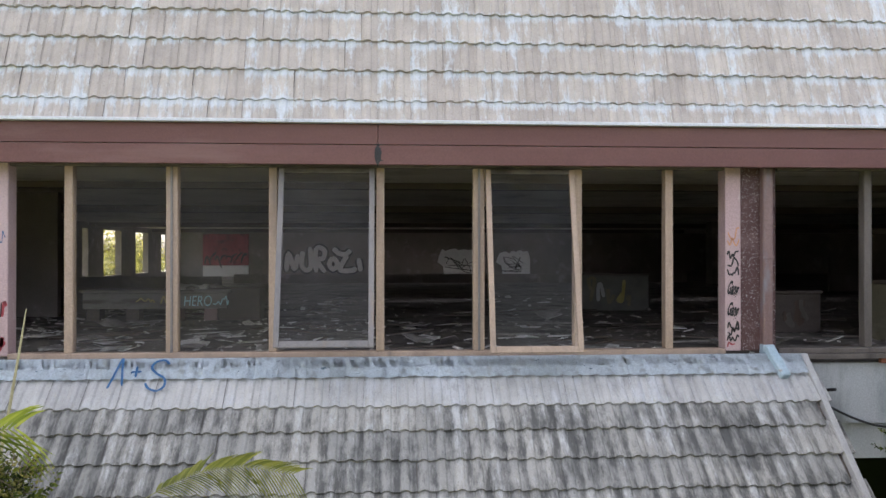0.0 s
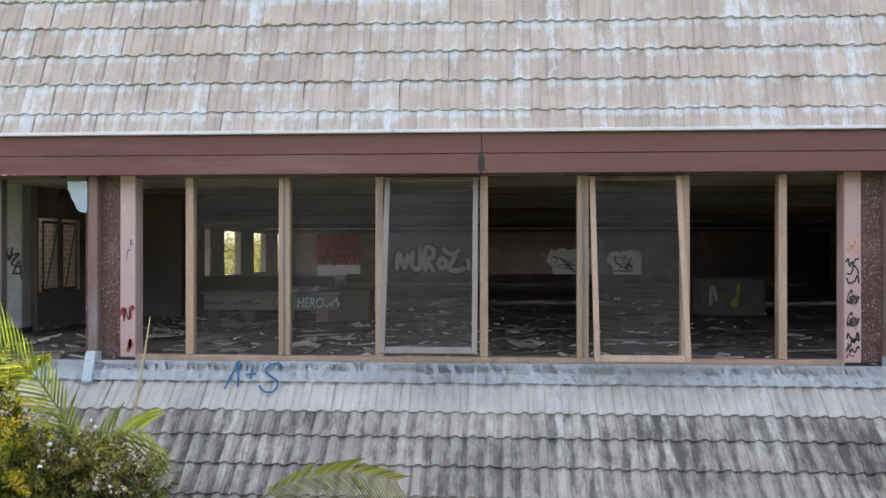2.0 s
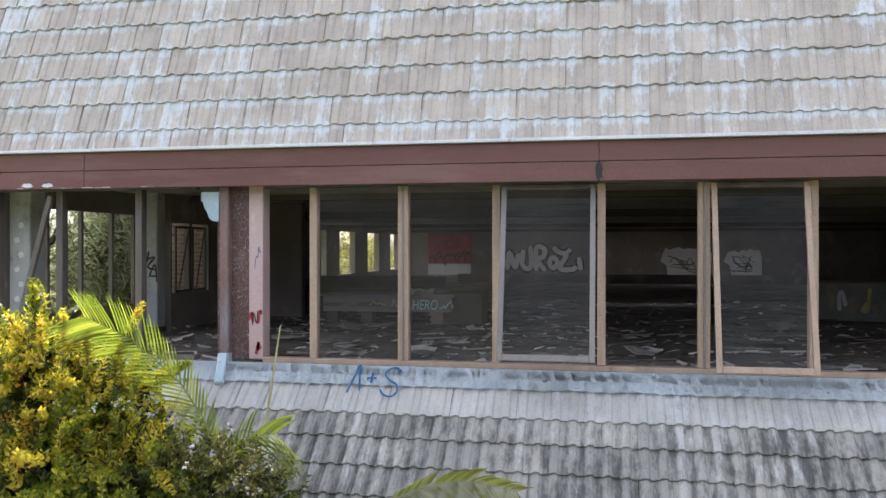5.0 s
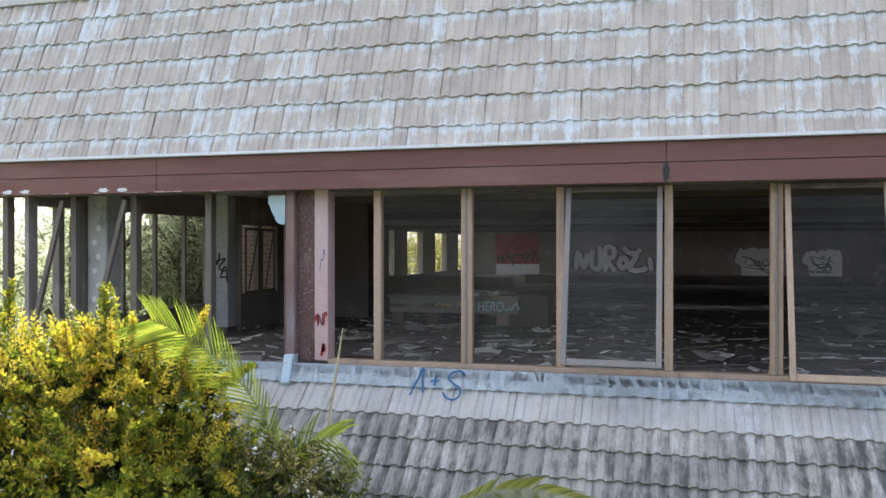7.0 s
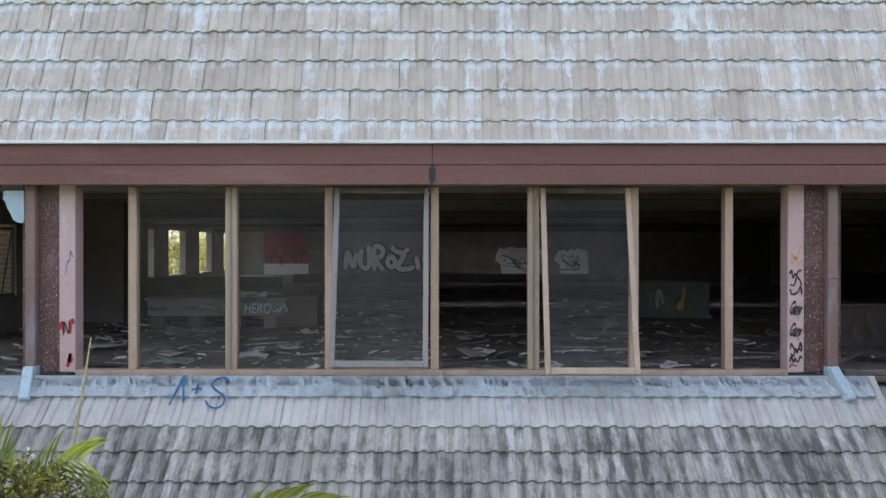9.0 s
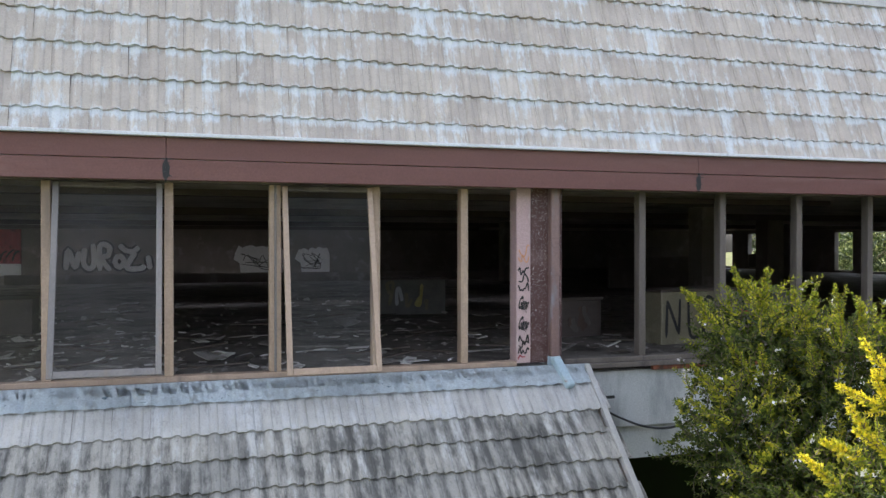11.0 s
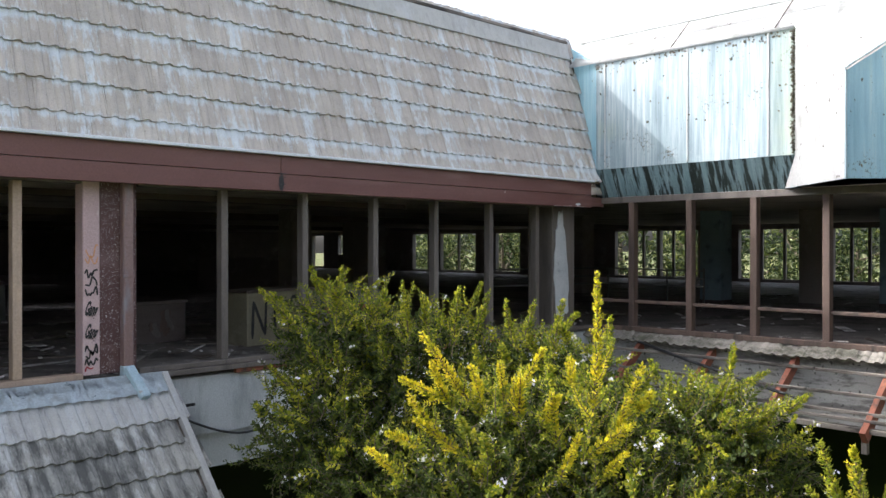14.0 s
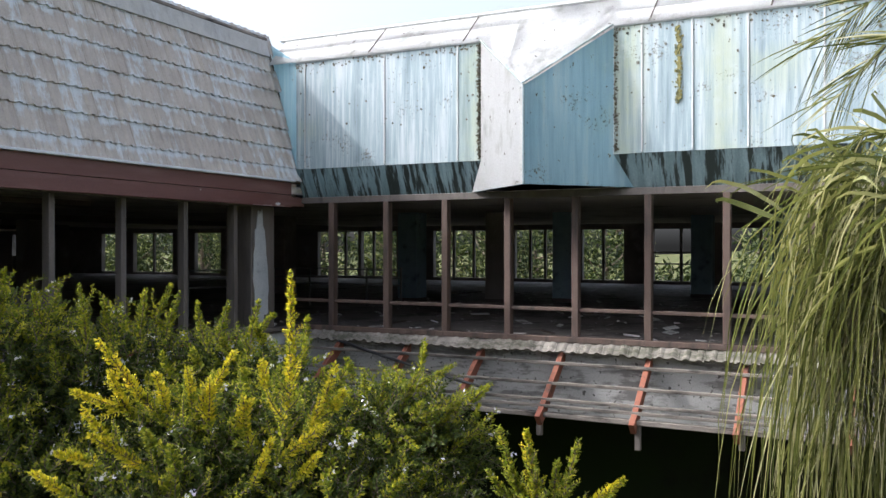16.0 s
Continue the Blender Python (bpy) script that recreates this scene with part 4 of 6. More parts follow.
def strokes(name, parent, m, lines, width, material, label="", seed=1, off=0.0, wobble=0.12):
    rng = random.Random(seed)
    v, f = [], []
    for j, line in enumerate(lines):
        a, b = ribbon_lists(line, width, rng, wobble)
        k = len(v)
        v += [(x, -off - 0.0006 * j, z) for x, y, z in a]
        f += [tuple(i + k for i in q) for q in b]
    ob = from_lists(name, v, f, material, parent)
    ob.matrix_world = m
    if parent:
        ob.matrix_parent_inverse = Matrix.Translation(-Vector(parent.location))
        ob.matrix_basis = m
    return tagged(ob, label) if label else ob


def scrawl(x, z, w, h, n, rng):
    """Loops that stand for writing nobody can read."""
    return [[(x + w * (k / n) + rng.uniform(-0.3, 0.3) * w / n, z + rng.uniform(0, h)) for k in range(n + 1)]]


def words(name, text, size, parent, m, material, label="", bold=0.0):
    cu = bpy.data.curves.new(name, "FONT")
    cu.body, cu.size, cu.extrude, cu.shear, cu.offset = text, size, 0.001, 0.15, bold
    tmp = bpy.data.objects.new(name, cu)
    scene.collection.objects.link(tmp)
    me = bpy.data.meshes.new_from_object(tmp.evaluated_get(bpy.context.evaluated_depsgraph_get()))
    bpy.data.objects.remove(tmp)
    me.materials.clear()
    me.materials.append(material)
    ob = new(name, me)
    ob.parent = parent
    if parent:
        ob.matrix_parent_inverse = Matrix.Translation(-Vector(parent.location))
    ob.matrix_basis = m @ pose(0, 0, 0, 90, 0, 0)
    return tagged(ob, label) if label else ob


UP = Matrix.Identity(4)
rng6 = random.Random(61)
# tag on the flashing and top tiles of the lower roof
on_roof = LOWER @ pose(0, 0, 0.068, 90, 0, 0)
ais = [[(-2.43, -0.34), (-2.40, -0.20), (-2.365, -0.02), (-2.35, 0.0), (-2.335, -0.12), (-2.30, -0.31)], [(-2.25, -0.15), (-2.15, -0.145)], [(-2.20, -0.08), (-2.195, -0.21)],
       [(-1.90, -0.06), (-1.95, -0.01), (-2.03, -0.03), (-2.06, -0.10), (-2.0, -0.17), (-1.92, -0.23), (-1.91, -0.32), (-1.97, -0.37), (-2.05, -0.34), (-2.09, -0.28)]]
strokes("graffiti_tag", None, on_roof, ais, 0.022, M_GRAF_B, seed=2)
tagged(bpy.data.objects["graffiti_tag"], "blue sprayed tag AiS across the roof flashing", "graffiti")

cols = {round(o.location.x, 1): o for o in scene.objects if o.name.startswith("column")}
right_col, left_col = cols[4.0], cols[-3.8]
F = -0.0385
words("lettering", "Gang", 0.19, right_col, Matrix.Translation((3.70, F, 0.63)) @ Matrix.Rotation(radians(14), 4, "Y") @ Matrix.Scale(0.285, 4, (1, 0, 0)), M_GRAF_K, "black marker word", 0.007)
words("lettering", "Gang", 0.19, right_col, Matrix.Translation((3.70, F, 0.41)) @ Matrix.Rotation(radians(14), 4, "Y") @ Matrix.Scale(0.285, 4, (1, 0, 0)), M_GRAF_K, "black marker word", 0.007)
for z, mat, h in ((1.06, M_GRAF_O, 0.2), (1.16, M_GRAF_O, 0.14)):
    strokes("scrawl", right_col, Matrix.Translation((0, F, 0)), scrawl(3.71, z, 0.13, h, 5, rng6), 0.012, mat, "orange scrawl", 3)
for z in (0.80, 0.13, 0.18, 0.24, 0.90, 0.97):
    strokes("scrawl", right_col, Matrix.Translation((0, F, 0)), scrawl(3.71, z, 0.12, 0.10, 7, rng6), 0.016, M_GRAF_K, "black scrawl", 4)
strokes("scrawl", right_col, Matrix.Translation((0, F, 0)), scrawl(3.71, 0.05, 0.08, 0.08, 4, rng6), 0.014, M_GRAF_R, "red scrawl", 5)
for x0, z0, zz in ((-3.66, 0.42, ((0.0, 0.04), (0.03, 0.12), (0.045, 0.01))), (-3.555, 0.42, ((0.0, 0.0), (0.02, 0.14), (0.04, 0.10)))):
    strokes("scrawl", left_col, Matrix.Translation((x0, F, z0)), [list(zz)], 0.03, M_GRAF_R, "red mark", 6)
strokes("scrawl", left_col, Matrix.Translation((-3.62, F, 0.40)), [[(0, 0), (0.01, 0.14), (0.05, 0.02), (0.06, 0.16)]], 0.014, M_GRAF_K, "black letter", 7)
strokes("scrawl", left_col, Matrix.Translation((-3.58, F, 0.08)), [[(0, 0.0), (0.03, 0.14), (0.02, 0.05), (0.05, 0.1)]], 0.035, M_GRAF_R, "red mark", 8)
strokes("scrawl", left_col, Matrix.Translation((-3.60, F, 0.95)), scrawl(0, 0, 0.08, 0.4, 6, rng6), 0.008, M_GRAF_B, "thin blue scrawl", 9)



def onto(thing, board, names):
    """Hang the painted marks of a thing on the board that carries them."""
    carrier = next(o for o in thing.children if o.name.startswith(board))
    for o in list(thing.children):
        if o.name.startswith(names):
            m = o.matrix_basis.copy()
            o.parent = carrier
            o.matrix_parent_inverse = Matrix.Translation(-Vector(thing.location))
            o.matrix_basis = m


for col in (right_col, left_col):
    onto(col, "pink_board", ("lettering", "scrawl"))

# ---- the hall ----
wall_n = bpy.data.objects["wall_north"]
NORTH = Matrix.Translation((0, 33.59, 0))
piece = [[(-4.75, 0.15), (-4.65, 1.05), (-4.35, 0.25), (-4.2, 1.0)], [(-3.95, 1.15), (-4.0, 0.45), (-3.75, 0.2), (-3.55, 0.45), (-3.6, 1.35)], [(-3.3, 0.1), (-3.3, 1.25), (-2.9, 1.2), (-2.95, 0.8), (-3.25, 0.7), (-2.85, 0.1)],
         [(-2.5, 0.85), (-2.65, 0.5), (-2.45, 0.25), (-2.25, 0.55), (-2.5, 0.85)], [(-2.45, 1.3), (-2.2, 1.05), (-1.85, 1.0), (-1.6, 1.2)], [(-1.75, 0.95), (-2.0, 0.55), (-2.1, 0.2), (-1.5, 0.2), (-1.35, 0.35)], [(-1.2, 0.8), (-1.1, 0.15)]]
g = empty("mural", -3, 33.59, 0.7, "large white bubble-letter graffiti with dark outlines on the rear wall", "graffiti")
strokes("outline", g, NORTH, piece, 0.40, M_GRAF_K, "", 10, 0.0, 0.05)
strokes("fill", g, NORTH, piece, 0.24, M_GRAF_W, "", 11, 0.008, 0.08)
for x0, x1, z0, z1 in ((2.8, 5.1, -0.05, 1.3), (5.75, 7.4, -0.05, 1.2)):
    g = empty("mural", x0, 33.59, 0.6, "faded white graffiti block with grey scribbles on the rear wall", "graffiti")
    bm = bmesh.new()
    n = 14
    top = [(x0 + (x1 - x0) * k / n, z1 - 0.28 * abs(noise.noise(Vector((k * 0.7, x0, 1)))) - (0.3 if k in (0, n) else 0)) for k in range(n + 1)]
    bm.faces.new([bm.verts.new((x, 33.585, z)) for x, z in top + [(x1, z0), (x0 + 0.25, z0), (x0 + 0.2, 0.4), (x0 - 0.08, 0.6)]])
    hold(part("fill", bm, M_GRAF_W, None), g)
    strokes("scribble", g, NORTH, [[(x0 + 0.2 + rng6.uniform(0, x1 - x0 - 0.5), rng6.uniform(0.1, z1 - 0.3)) for i in range(4)] for k in range(6)], 0.03, M_GRAF_K, "", 12, 0.012)
bm = bmesh.new()
box(bm, -8.8, -6.6, 33.50, 33.59, 0.45, 2.0, 0.01)
red = finish("painted_board", bm, M_GRAF_R)
tagged(red, "large board painted red with dark shapes above a white strip", "painted board")
bm = bmesh.new()
box(bm, -8.8, -6.6, 33.50, 33.59, -0.1, 0.448, 0.01)
part("white_strip", bm, M_GRAF_W, red)
strokes("scribble", red, Matrix.Translation((0, 33.49, 0)), [[(-8.7 + 0.25 * k, 0.5 + 0.3 * rng6.random()), (-8.6 + 0.25 * k, 0.9), (-8.4 + 0.25 * k, 0.2 + rng6.random())] for k in range(8)], 0.07, M_GRAF_K, "", 13)

bench = empty("bench", -3.6, 6.4, FLOOR_Z, "low dark built-in bench with a sprayed front and rubble on top", "bench")
for n, a in (("top", (-1.35, 1.15, -0.45, 0.25, 0.47, 0.52)), ("front_panel", (-1.30, 1.10, -0.42, -0.38, 0.20, 0.47)), ("end_panel", (0.75, 1.62, -0.3, 0.35, 0.0, 0.55))):
    bar(n, bench, M_WOOD_D if n == "end_panel" else M_BENCH, *a, 0.01)
for x in (-1.25, -0.6, 0.1, 0.7):
    bar("leg", bench, M_PIPE if x > 0 else M_WOOD_D, x, x + 0.22, -0.38, -0.1, 0.0, 0.20, 0.006)
BF = Matrix.Translation((-3.6, 5.975, FLOOR_Z))
words("lettering", "HERO", 0.25, bench, BF @ Matrix.Translation((0.36, 0, 0.25)) @ Matrix.Scale(0.72, 4, (1, 0, 0)), M_GRAF_C, "pale blue sprayed word")
strokes("scrawl", bench, BF, scrawl(0.86, 0.26, 0.26, 0.17, 11, rng6), 0.02, M_GRAF_C, "", 15)
strokes("scrawl", bench, BF, scrawl(-0.42, 0.26, 0.32, 0.16, 8, rng6), 0.018, M_GRAF_Y, "yellow scrawl", 16)
strokes("scrawl", bench, BF, scrawl(0.0, 0.28, 0.18, 0.14, 5, rng6), 0.018, M_GRAF_Y, "yellow scrawl", 17)


onto(bench, "front_panel", ("lettering", "scrawl"))
rng_b = random.Random(58)
for k in range(16):   # plaster heaped on the bench top
    bm = bmesh.new()
    r = rng_b.uniform(0.05, 0.13)
    bmesh.ops.create_icosphere(bm, subdivisions=1, radius=r)
    for v in bm.verts:
        v.co = Vector((v.co.x * 1.5, v.co.y, max(v.co.z * 0.55, -0.2 * r))) * (1 + 0.35 * noise.noise(v.co * 14 + Vector((k, 0, 0))))
    low = min(v.co.z for v in bm.verts)
    ob = finish("plaster_lump", bm, M_PAPER if k % 3 else M_DEBRIS)
    ob.location = (-3.6 + rng_b.uniform(0.15, 1.0), 6.4 + rng_b.uniform(-0.35, 0.15), FLOOR_Z + 0.52 - low)
    tagged(ob, "lump of broken pale plaster on the dark bench", "rubble", group="plaster lumps on the bench")


def counter(x, y, turn, w, h, d, mats, label, seed, paint=None):
    rng = random.Random(seed)
    c = empty("counter", x, y, FLOOR_Z, label, "counter")
    body = bar("body", c, mats[0], -w / 2, w / 2, -d / 2, d / 2, 0, h - 0.04, 0.012)
    bar("top", c, M_WOOD_D, -w / 2 - 0.02, w / 2 + 0.02, -d / 2 - 0.02, d / 2, h - 0.04, h, 0.008)
    for k in range(len(paint) if paint else 5):
        ob = strokes("painting", body, UP, [paint[k] if paint else [(-w / 2 + 0.15 + (w - 0.4) * k / 5 + rng.uniform(0, 0.15), rng.uniform(0.08, h - 0.12)) for i in range(4)]], 0.05 if paint else 0.07, mats[1 + k % (len(mats) - 1)], "", seed + k, 0.0)
        ob.matrix_parent_inverse = Matrix.Identity(4)
        ob.matrix_basis = Matrix.Translation((0, -d / 2 - 0.004 - 0.001 * k, 0))
    c.rotation_euler = (0, 0, radians(turn))
    return c


M_COUNTER = surf("counter_paint", (0.11, 0.11, 0.105), (0.19, 0.185, 0.17), 2.0, 0.7, (0.16, 0.15, 0.14), 3.0, (0.5, 0.65))
M_COUNTER_Y = surf("counter_cream", (0.17, 0.15, 0.10), (0.25, 0.225, 0.155), 2.0, 0.7, (0.26, 0.24, 0.18), 3.0, (0.55, 0.7))
counter(4.75, 8.3, -4, 1.35, 0.74, 0.6, (M_COUNTER, M_COUNTER_Y, M_PLASTER, M_COUNTER_Y, M_GRAF_Y), "pale counter sprayed with yellow and green shapes", 71)
counter(7.35, 2.3, 12, 1.5, 0.78, 0.5, (M_COUNTER_Y, M_GRAF_K), "cream counter with big dark painted strokes", 72,
        [[(-0.66, 0.10), (-0.64, 0.62)], [(-0.64, 0.62), (-0.42, 0.14)], [(-0.42, 0.14), (-0.40, 0.64)], [(-0.24, 0.62), (-0.20, 0.12), (0.0, 0.10)], [(0.06, 0.08), (0.10, 0.62), (0.28, 0.60)], [(0.10, 0.36), (0.26, 0.34)], [(0.42, 0.64), (0.40, 0.12)], [(0.42, 0.40), (0.64, 0.62)], [(0.44, 0.36), (0.66, 0.10)]])
counter(6.05, 3.5, 6, 0.8, 0.6, 0.5, (M_WOOD_D, M_FRAME_B, M_FRAME_D, M_FRAME_B), "dark counter with faded brown paint", 73)
counter(9.3, 3.4, 0, 1.6, 0.7, 0.5, (M_COUNTER, M_GRAF_K, M_GRAF_R, M_WOOD_D), "pale counter end scrawled in red and black", 74)


def pillar(x, y, w, mat, label):
    p = empty("pillar", x, y, FLOOR_Z, label, "pillar", group="pillars in the hall")
    bar("shaft", p, mat, -w / 2, w / 2, -w / 2, w / 2, 0.0, CEIL_Z - FLOOR_Z, 0.015)
    bar("skirting", p, M_WOOD_D, -w / 2 - 0.012, w / 2 + 0.012, -w / 2 - 0.012, w / 2 + 0.012, 0.0, 0.09, 0.006)
    return p


P_LABEL = "square plastered pillar between floor and ceiling"
p = pillar(-6.95, 3.70, 0.26, M_PLASTER, "grey plastered pillar with a black scrawl")
strokes("scrawl", p, Matrix.Translation((-7.06, 3.565, 0.9)), [[(0.0, 0.28), (0.05, 0.1), (0.1, 0.3)], [(0.03, 0.15), (0.2, 0.2), (0.08, 0.05), (0.22, 0.0)], [(0.1, -0.12), (0.2, 0.08), (0.24, -0.2)], [(0.12, -0.1), (0.25, -0.1)]], 0.03, M_GRAF_K, "black scrawl", 81)
pillar(-7.25, 1.09, 0.31, M_PLASTER, "grey plastered pillar dabbed with white paint")
for k in range(8):
    strokes("paint_dab", bpy.data.objects["pillar.001"], Matrix.Translation((-7.37, 0.93, 0.2 + 0.19 * k)), [[(0.06 * (k % 2) + 0.05, 0), (0.12 + 0.06 * (k % 2), 0.02)]], 0.07, M_GRAF_W, "", 90 + k)
onto(p, "shaft", ("scrawl",))
onto(bpy.data.objects["pillar.001"], "shaft", ("paint_dab",))
for x, y, m in ((19.6, 1.8, M_PILLAR_BL), (20.1, -0.4, M_WALLIN), (21.1, -1.8, M_PILLAR_BL), (19.8, 6.0, M_WALLIN), (24.5, -4.6, M_PILLAR_BL), (16.5, 12.0, M_WALLIN), (24.0, 10.5, M_WALLIN),
                (11.6, 8.0, M_WALLIN), (11.6, 20.0, M_WALLIN), (24.0, 20.0, M_WALLIN), (20.4, -7.0, M_PILLAR_BL)):
    pillar(x, y, 0.55, m, P_LABEL)
setting("wall_partition", M_WALLIN, [(-6.75, -5.7, 7.02, 7.2, FLOOR_Z, CEIL_Z), (13.5, 17.5, 16.0, 16.15, FLOOR_Z, 0.9), (-5.6, 12.0, 24.0, 24.15, FLOOR_Z, 0.24), (-9.9, -5.3, 20.0, 20.12, FLOOR_Z, 0.27)], "dark partition wall standing in the hall", "wall")
# the beam at y 29.9 is added to hide the rear shaft
setting("ceiling_beams", M_WOOD_D, [(X_WEST, X_EAST, 11.0, 11.3, CEIL_Z - 0.16, CEIL_Z), (X_WEST, X_EAST, 22.0, 22.3, CEIL_Z - 0.16, CEIL_Z), (X_WEST, 14.0, 29.9, 30.2, CEIL_Z - 0.16, CEIL_Z), (12.2, X_EAST, -8.2, -7.9, CEIL_Z - 0.14, CEIL_Z), (X_WEST, 12.0, 4.6, 4.85, CEIL_Z - 0.1, CEIL_Z)],
        "dark boxed beams under the ceiling", "beam")

rail = empty("railing", 16.5, 2.6, FLOOR_Z, "bent steel railing round a stair opening", "railing")
for z in (0.55, 0.72, 0.9):
    bm = bmesh.new()
    tube(bm, [Vector((-3.0, 1.0, z)), Vector((0.6, 0.6, z - 0.02)), Vector((1.0, 0.2, z - 0.04)), Vector((1.05, -1.6, z - 0.06))], 0.022, 6)
    part("rail", bm, M_METAL, rail, smooth=True)
for x, y in ((-3, 1), (-1.8, 0.87), (-0.6, 0.73), (0.6, 0.6), (1.0, 0.2), (1.03, -0.7), (1.05, -1.6)):
    bar("post", rail, M_METAL, x - 0.02, x + 0.02, y - 0.02, y + 0.02, 0, 0.9, 0.004)

# rubble: broken sheets and boards, each lying as it fell
rngd = random.Random(77)


def sheet_mesh(seed):
    r = random.Random(seed)
    bm = bmesh.new()
    n = r.randint(5, 8)
    ring = [Vector((math.cos(k / n * math.tau) * r.uniform(0.6, 1.0) * 0.32, math.sin(k / n * math.tau) * r.uniform(0.5, 1.0) * 0.22, 0.012 * r.random())) for k in range(n)]
    bm.faces.new([bm.verts.new(p) for p in ring])
    bmesh.ops.triangulate(bm, faces=bm.faces[:])
    for v in bm.verts:
        v.co.z += r.uniform(0, 0.05)
    bmesh.ops.solidify(bm, geom=bm.faces[:], thickness=0.012)
    me = bpy.data.meshes.new("broken_sheet")
    bm.to_mesh(me)
    bm.free()
    return me


sheets = [sheet_mesh(k) for k in range(8)]
for k, me in enumerate(sheets):
    me.materials.append(M_DEBRIS if k % 3 else M_DEBRIS_D)
spots = [(-6.4, 12, 0.6, 9.0)] * 3 + [(-5, 9, 0.9, 5)] * 4 + [(12.6, 24, -8, 8)]
for k in range(110):
    x0, x1, y0, y1 = spots[k % len(spots)]
    ob = new("broken_sheet", sheets[rngd.randrange(8)])
    s = rngd.uniform(0.25, 0.85)
    ob.matrix_world = pose(rngd.uniform(x0, x1), rngd.uniform(y0, y1), FLOOR_Z + 0.022, rngd.uniform(-5, 5), rngd.uniform(-5, 5), rngd.uniform(0, 360)) @ Matrix.Diagonal((s * 1.2, s, s, 1))
    tagged(ob, "broken ceiling sheet lying on the littered floor", "rubble", group="broken sheets")
for k in range(90):
    bm = bmesh.new()
    lng = rngd.uniform(0.4, 1.4)
    box(bm, -lng / 2, lng / 2, -0.03, 0.03, 0, 0.022, 0.003)
    ob = finish("loose_board", bm, M_DEBRIS if k % 4 == 0 else M_DEBRIS_D)
    x0, x1, y0, y1 = spots[k % len(spots)]
    ob.matrix_world = pose(rngd.uniform(x0, x1), rngd.uniform(y0, y1), FLOOR_Z + 0.004, 0, -rngd.uniform(0, 4), rngd.uniform(-60, 60))
    tagged(ob, "loose splintered board lying on the littered floor", "board", group="loose boards")
for x, y, s, tx, ty, tz in ((0.55, 1.9, 0.8, 20, 10, 20), (0.95, 1.7, 0.7, -14, 16, 70), (-3.9, 4.4, 0.8, 30, 8, 30), (2.6, 1.9, 0.7, 10, -12, 100), (2.9, 5.6, 0.9, 28, 0, 10), (-3.3, 0.9, 0.9, 6, 4, 15), (-2.9, 1.3, 0.8, -5, 6, 80), (-6.2, 1.2, 0.9, 5, 5, 15), (-5.4, 0.8, 0.8, -4, 6, 40)):
    ob = new("broken_sheet", sheets[(1, 4, 7)[int(abs(x) * 10) % 3]])
    ob.matrix_world = pose(x, y, FLOOR_Z + 0.10 * s, tx, ty, tz) @ Matrix.Diagonal((s, s, s, 1))
    tagged(ob, "larger broken sheet propped on the rubble", "rubble", group="broken sheets")
for x, y, s, tz in ((-3.35, 0.75, 0.95, 10), (-2.95, 1.5, 0.8, 65), (-3.3, 2.3, 1.0, 120), (-5.2, 1.1, 1.0, 30), (-5.9, 2.0, 0.9, 80), (-2.3, 3.3, 0.9, 15), (-1.4, 4.2, 0.8, 150), (-4.4, 3.1, 1.0, 5)):
    me = sheet_mesh(40 + int(tz))
    me.materials.append(M_PAPER)
    ob = new("ceiling_sheet", me)
    ob.matrix_world = pose(x, y, FLOOR_Z + 0.024, 0, 0, tz) @ Matrix.Diagonal((s * 1.3, s, 0.5, 1))
    tagged(ob, "large pale ceiling sheet fallen flat on the floor", "rubble", group="fallen ceiling sheets")
v, f = [], []
for k in range(4200):
    x0, x1, y0, y1 = (-6.6, 12, 0.3, 20) if k % 4 else (12.4, 30, -12, 12)
    x, y, s, a = rngd.uniform(x0, x1), y0 + (y1 - y0) * rngd.random() ** 1.6, rngd.uniform(0.015, 0.075), rngd.random() * 6.28
    b = len(v)
    c, d = math.cos(a) * s, math.sin(a) * s
    v += [(x + c, y + d, FLOOR_Z + 0.003), (x - d, y + c, FLOOR_Z + 0.003), (x - c, y - d, FLOOR_Z + 0.003), (x + d * 0.6, y - c * 0.6, FLOOR_Z + 0.003), (x, y, FLOOR_Z + s * rngd.uniform(0.12, 0.5))]
    f += [(b, b + 1, b + 4), (b + 1, b + 2, b + 4), (b + 2, b + 3, b + 4), (b + 3, b, b + 4)]
tagged(from_lists("rubble", v, f, M_CRUMB), "scattered plaster crumbs and litter over the floor", "rubble", kind="stuff")

# neighbouring brick house beyond the west windows
M_BRICKWALL, nt, b, pos = base_mat("brickwork", 0.9)
bt = nt.nodes.new("ShaderNodeTexBrick")
for key, val in (("Color1", (0.30, 0.19, 0.14, 1)), ("Color2", (0.40, 0.27, 0.20, 1)), ("Mortar", (0.45, 0.40, 0.36, 1))):
    bt.inputs[key].default_value = val
for key, val in (("Scale", 1.0), ("Mortar Size", 0.012), ("Brick Width", 0.24), ("Row Height", 0.086)):
    bt.inputs[key].default_value = val
sx = nt.nodes.new("ShaderNodeSeparateXYZ")
cx = nt.nodes.new("ShaderNodeCombineXYZ")
nt.links.new(pos, sx.inputs[0])
nt.links.new(sx.outputs["X"], cx.inputs["X"])
nt.links.new(sx.outputs["Z"], cx.inputs["Y"])
nt.links.new(cx.outputs[0], bt.inputs["Vector"])
nt.links.new(bt.outputs["Color"], b.inputs["Base Color"])
setting("wall_brick_return", M_BRICKWALL, [(-9.15, -6.97, 6.72, 6.98, GROUND_Z, 2.3)], "tan brick outer wall where the building steps back", "wall")
setting("wall_return", M_WALLIN, [(X_WEST - 0.1, -9.15, 6.74, 6.98, GROUND_Z, 2.3)], "dark outer wall behind the trees", "wall")

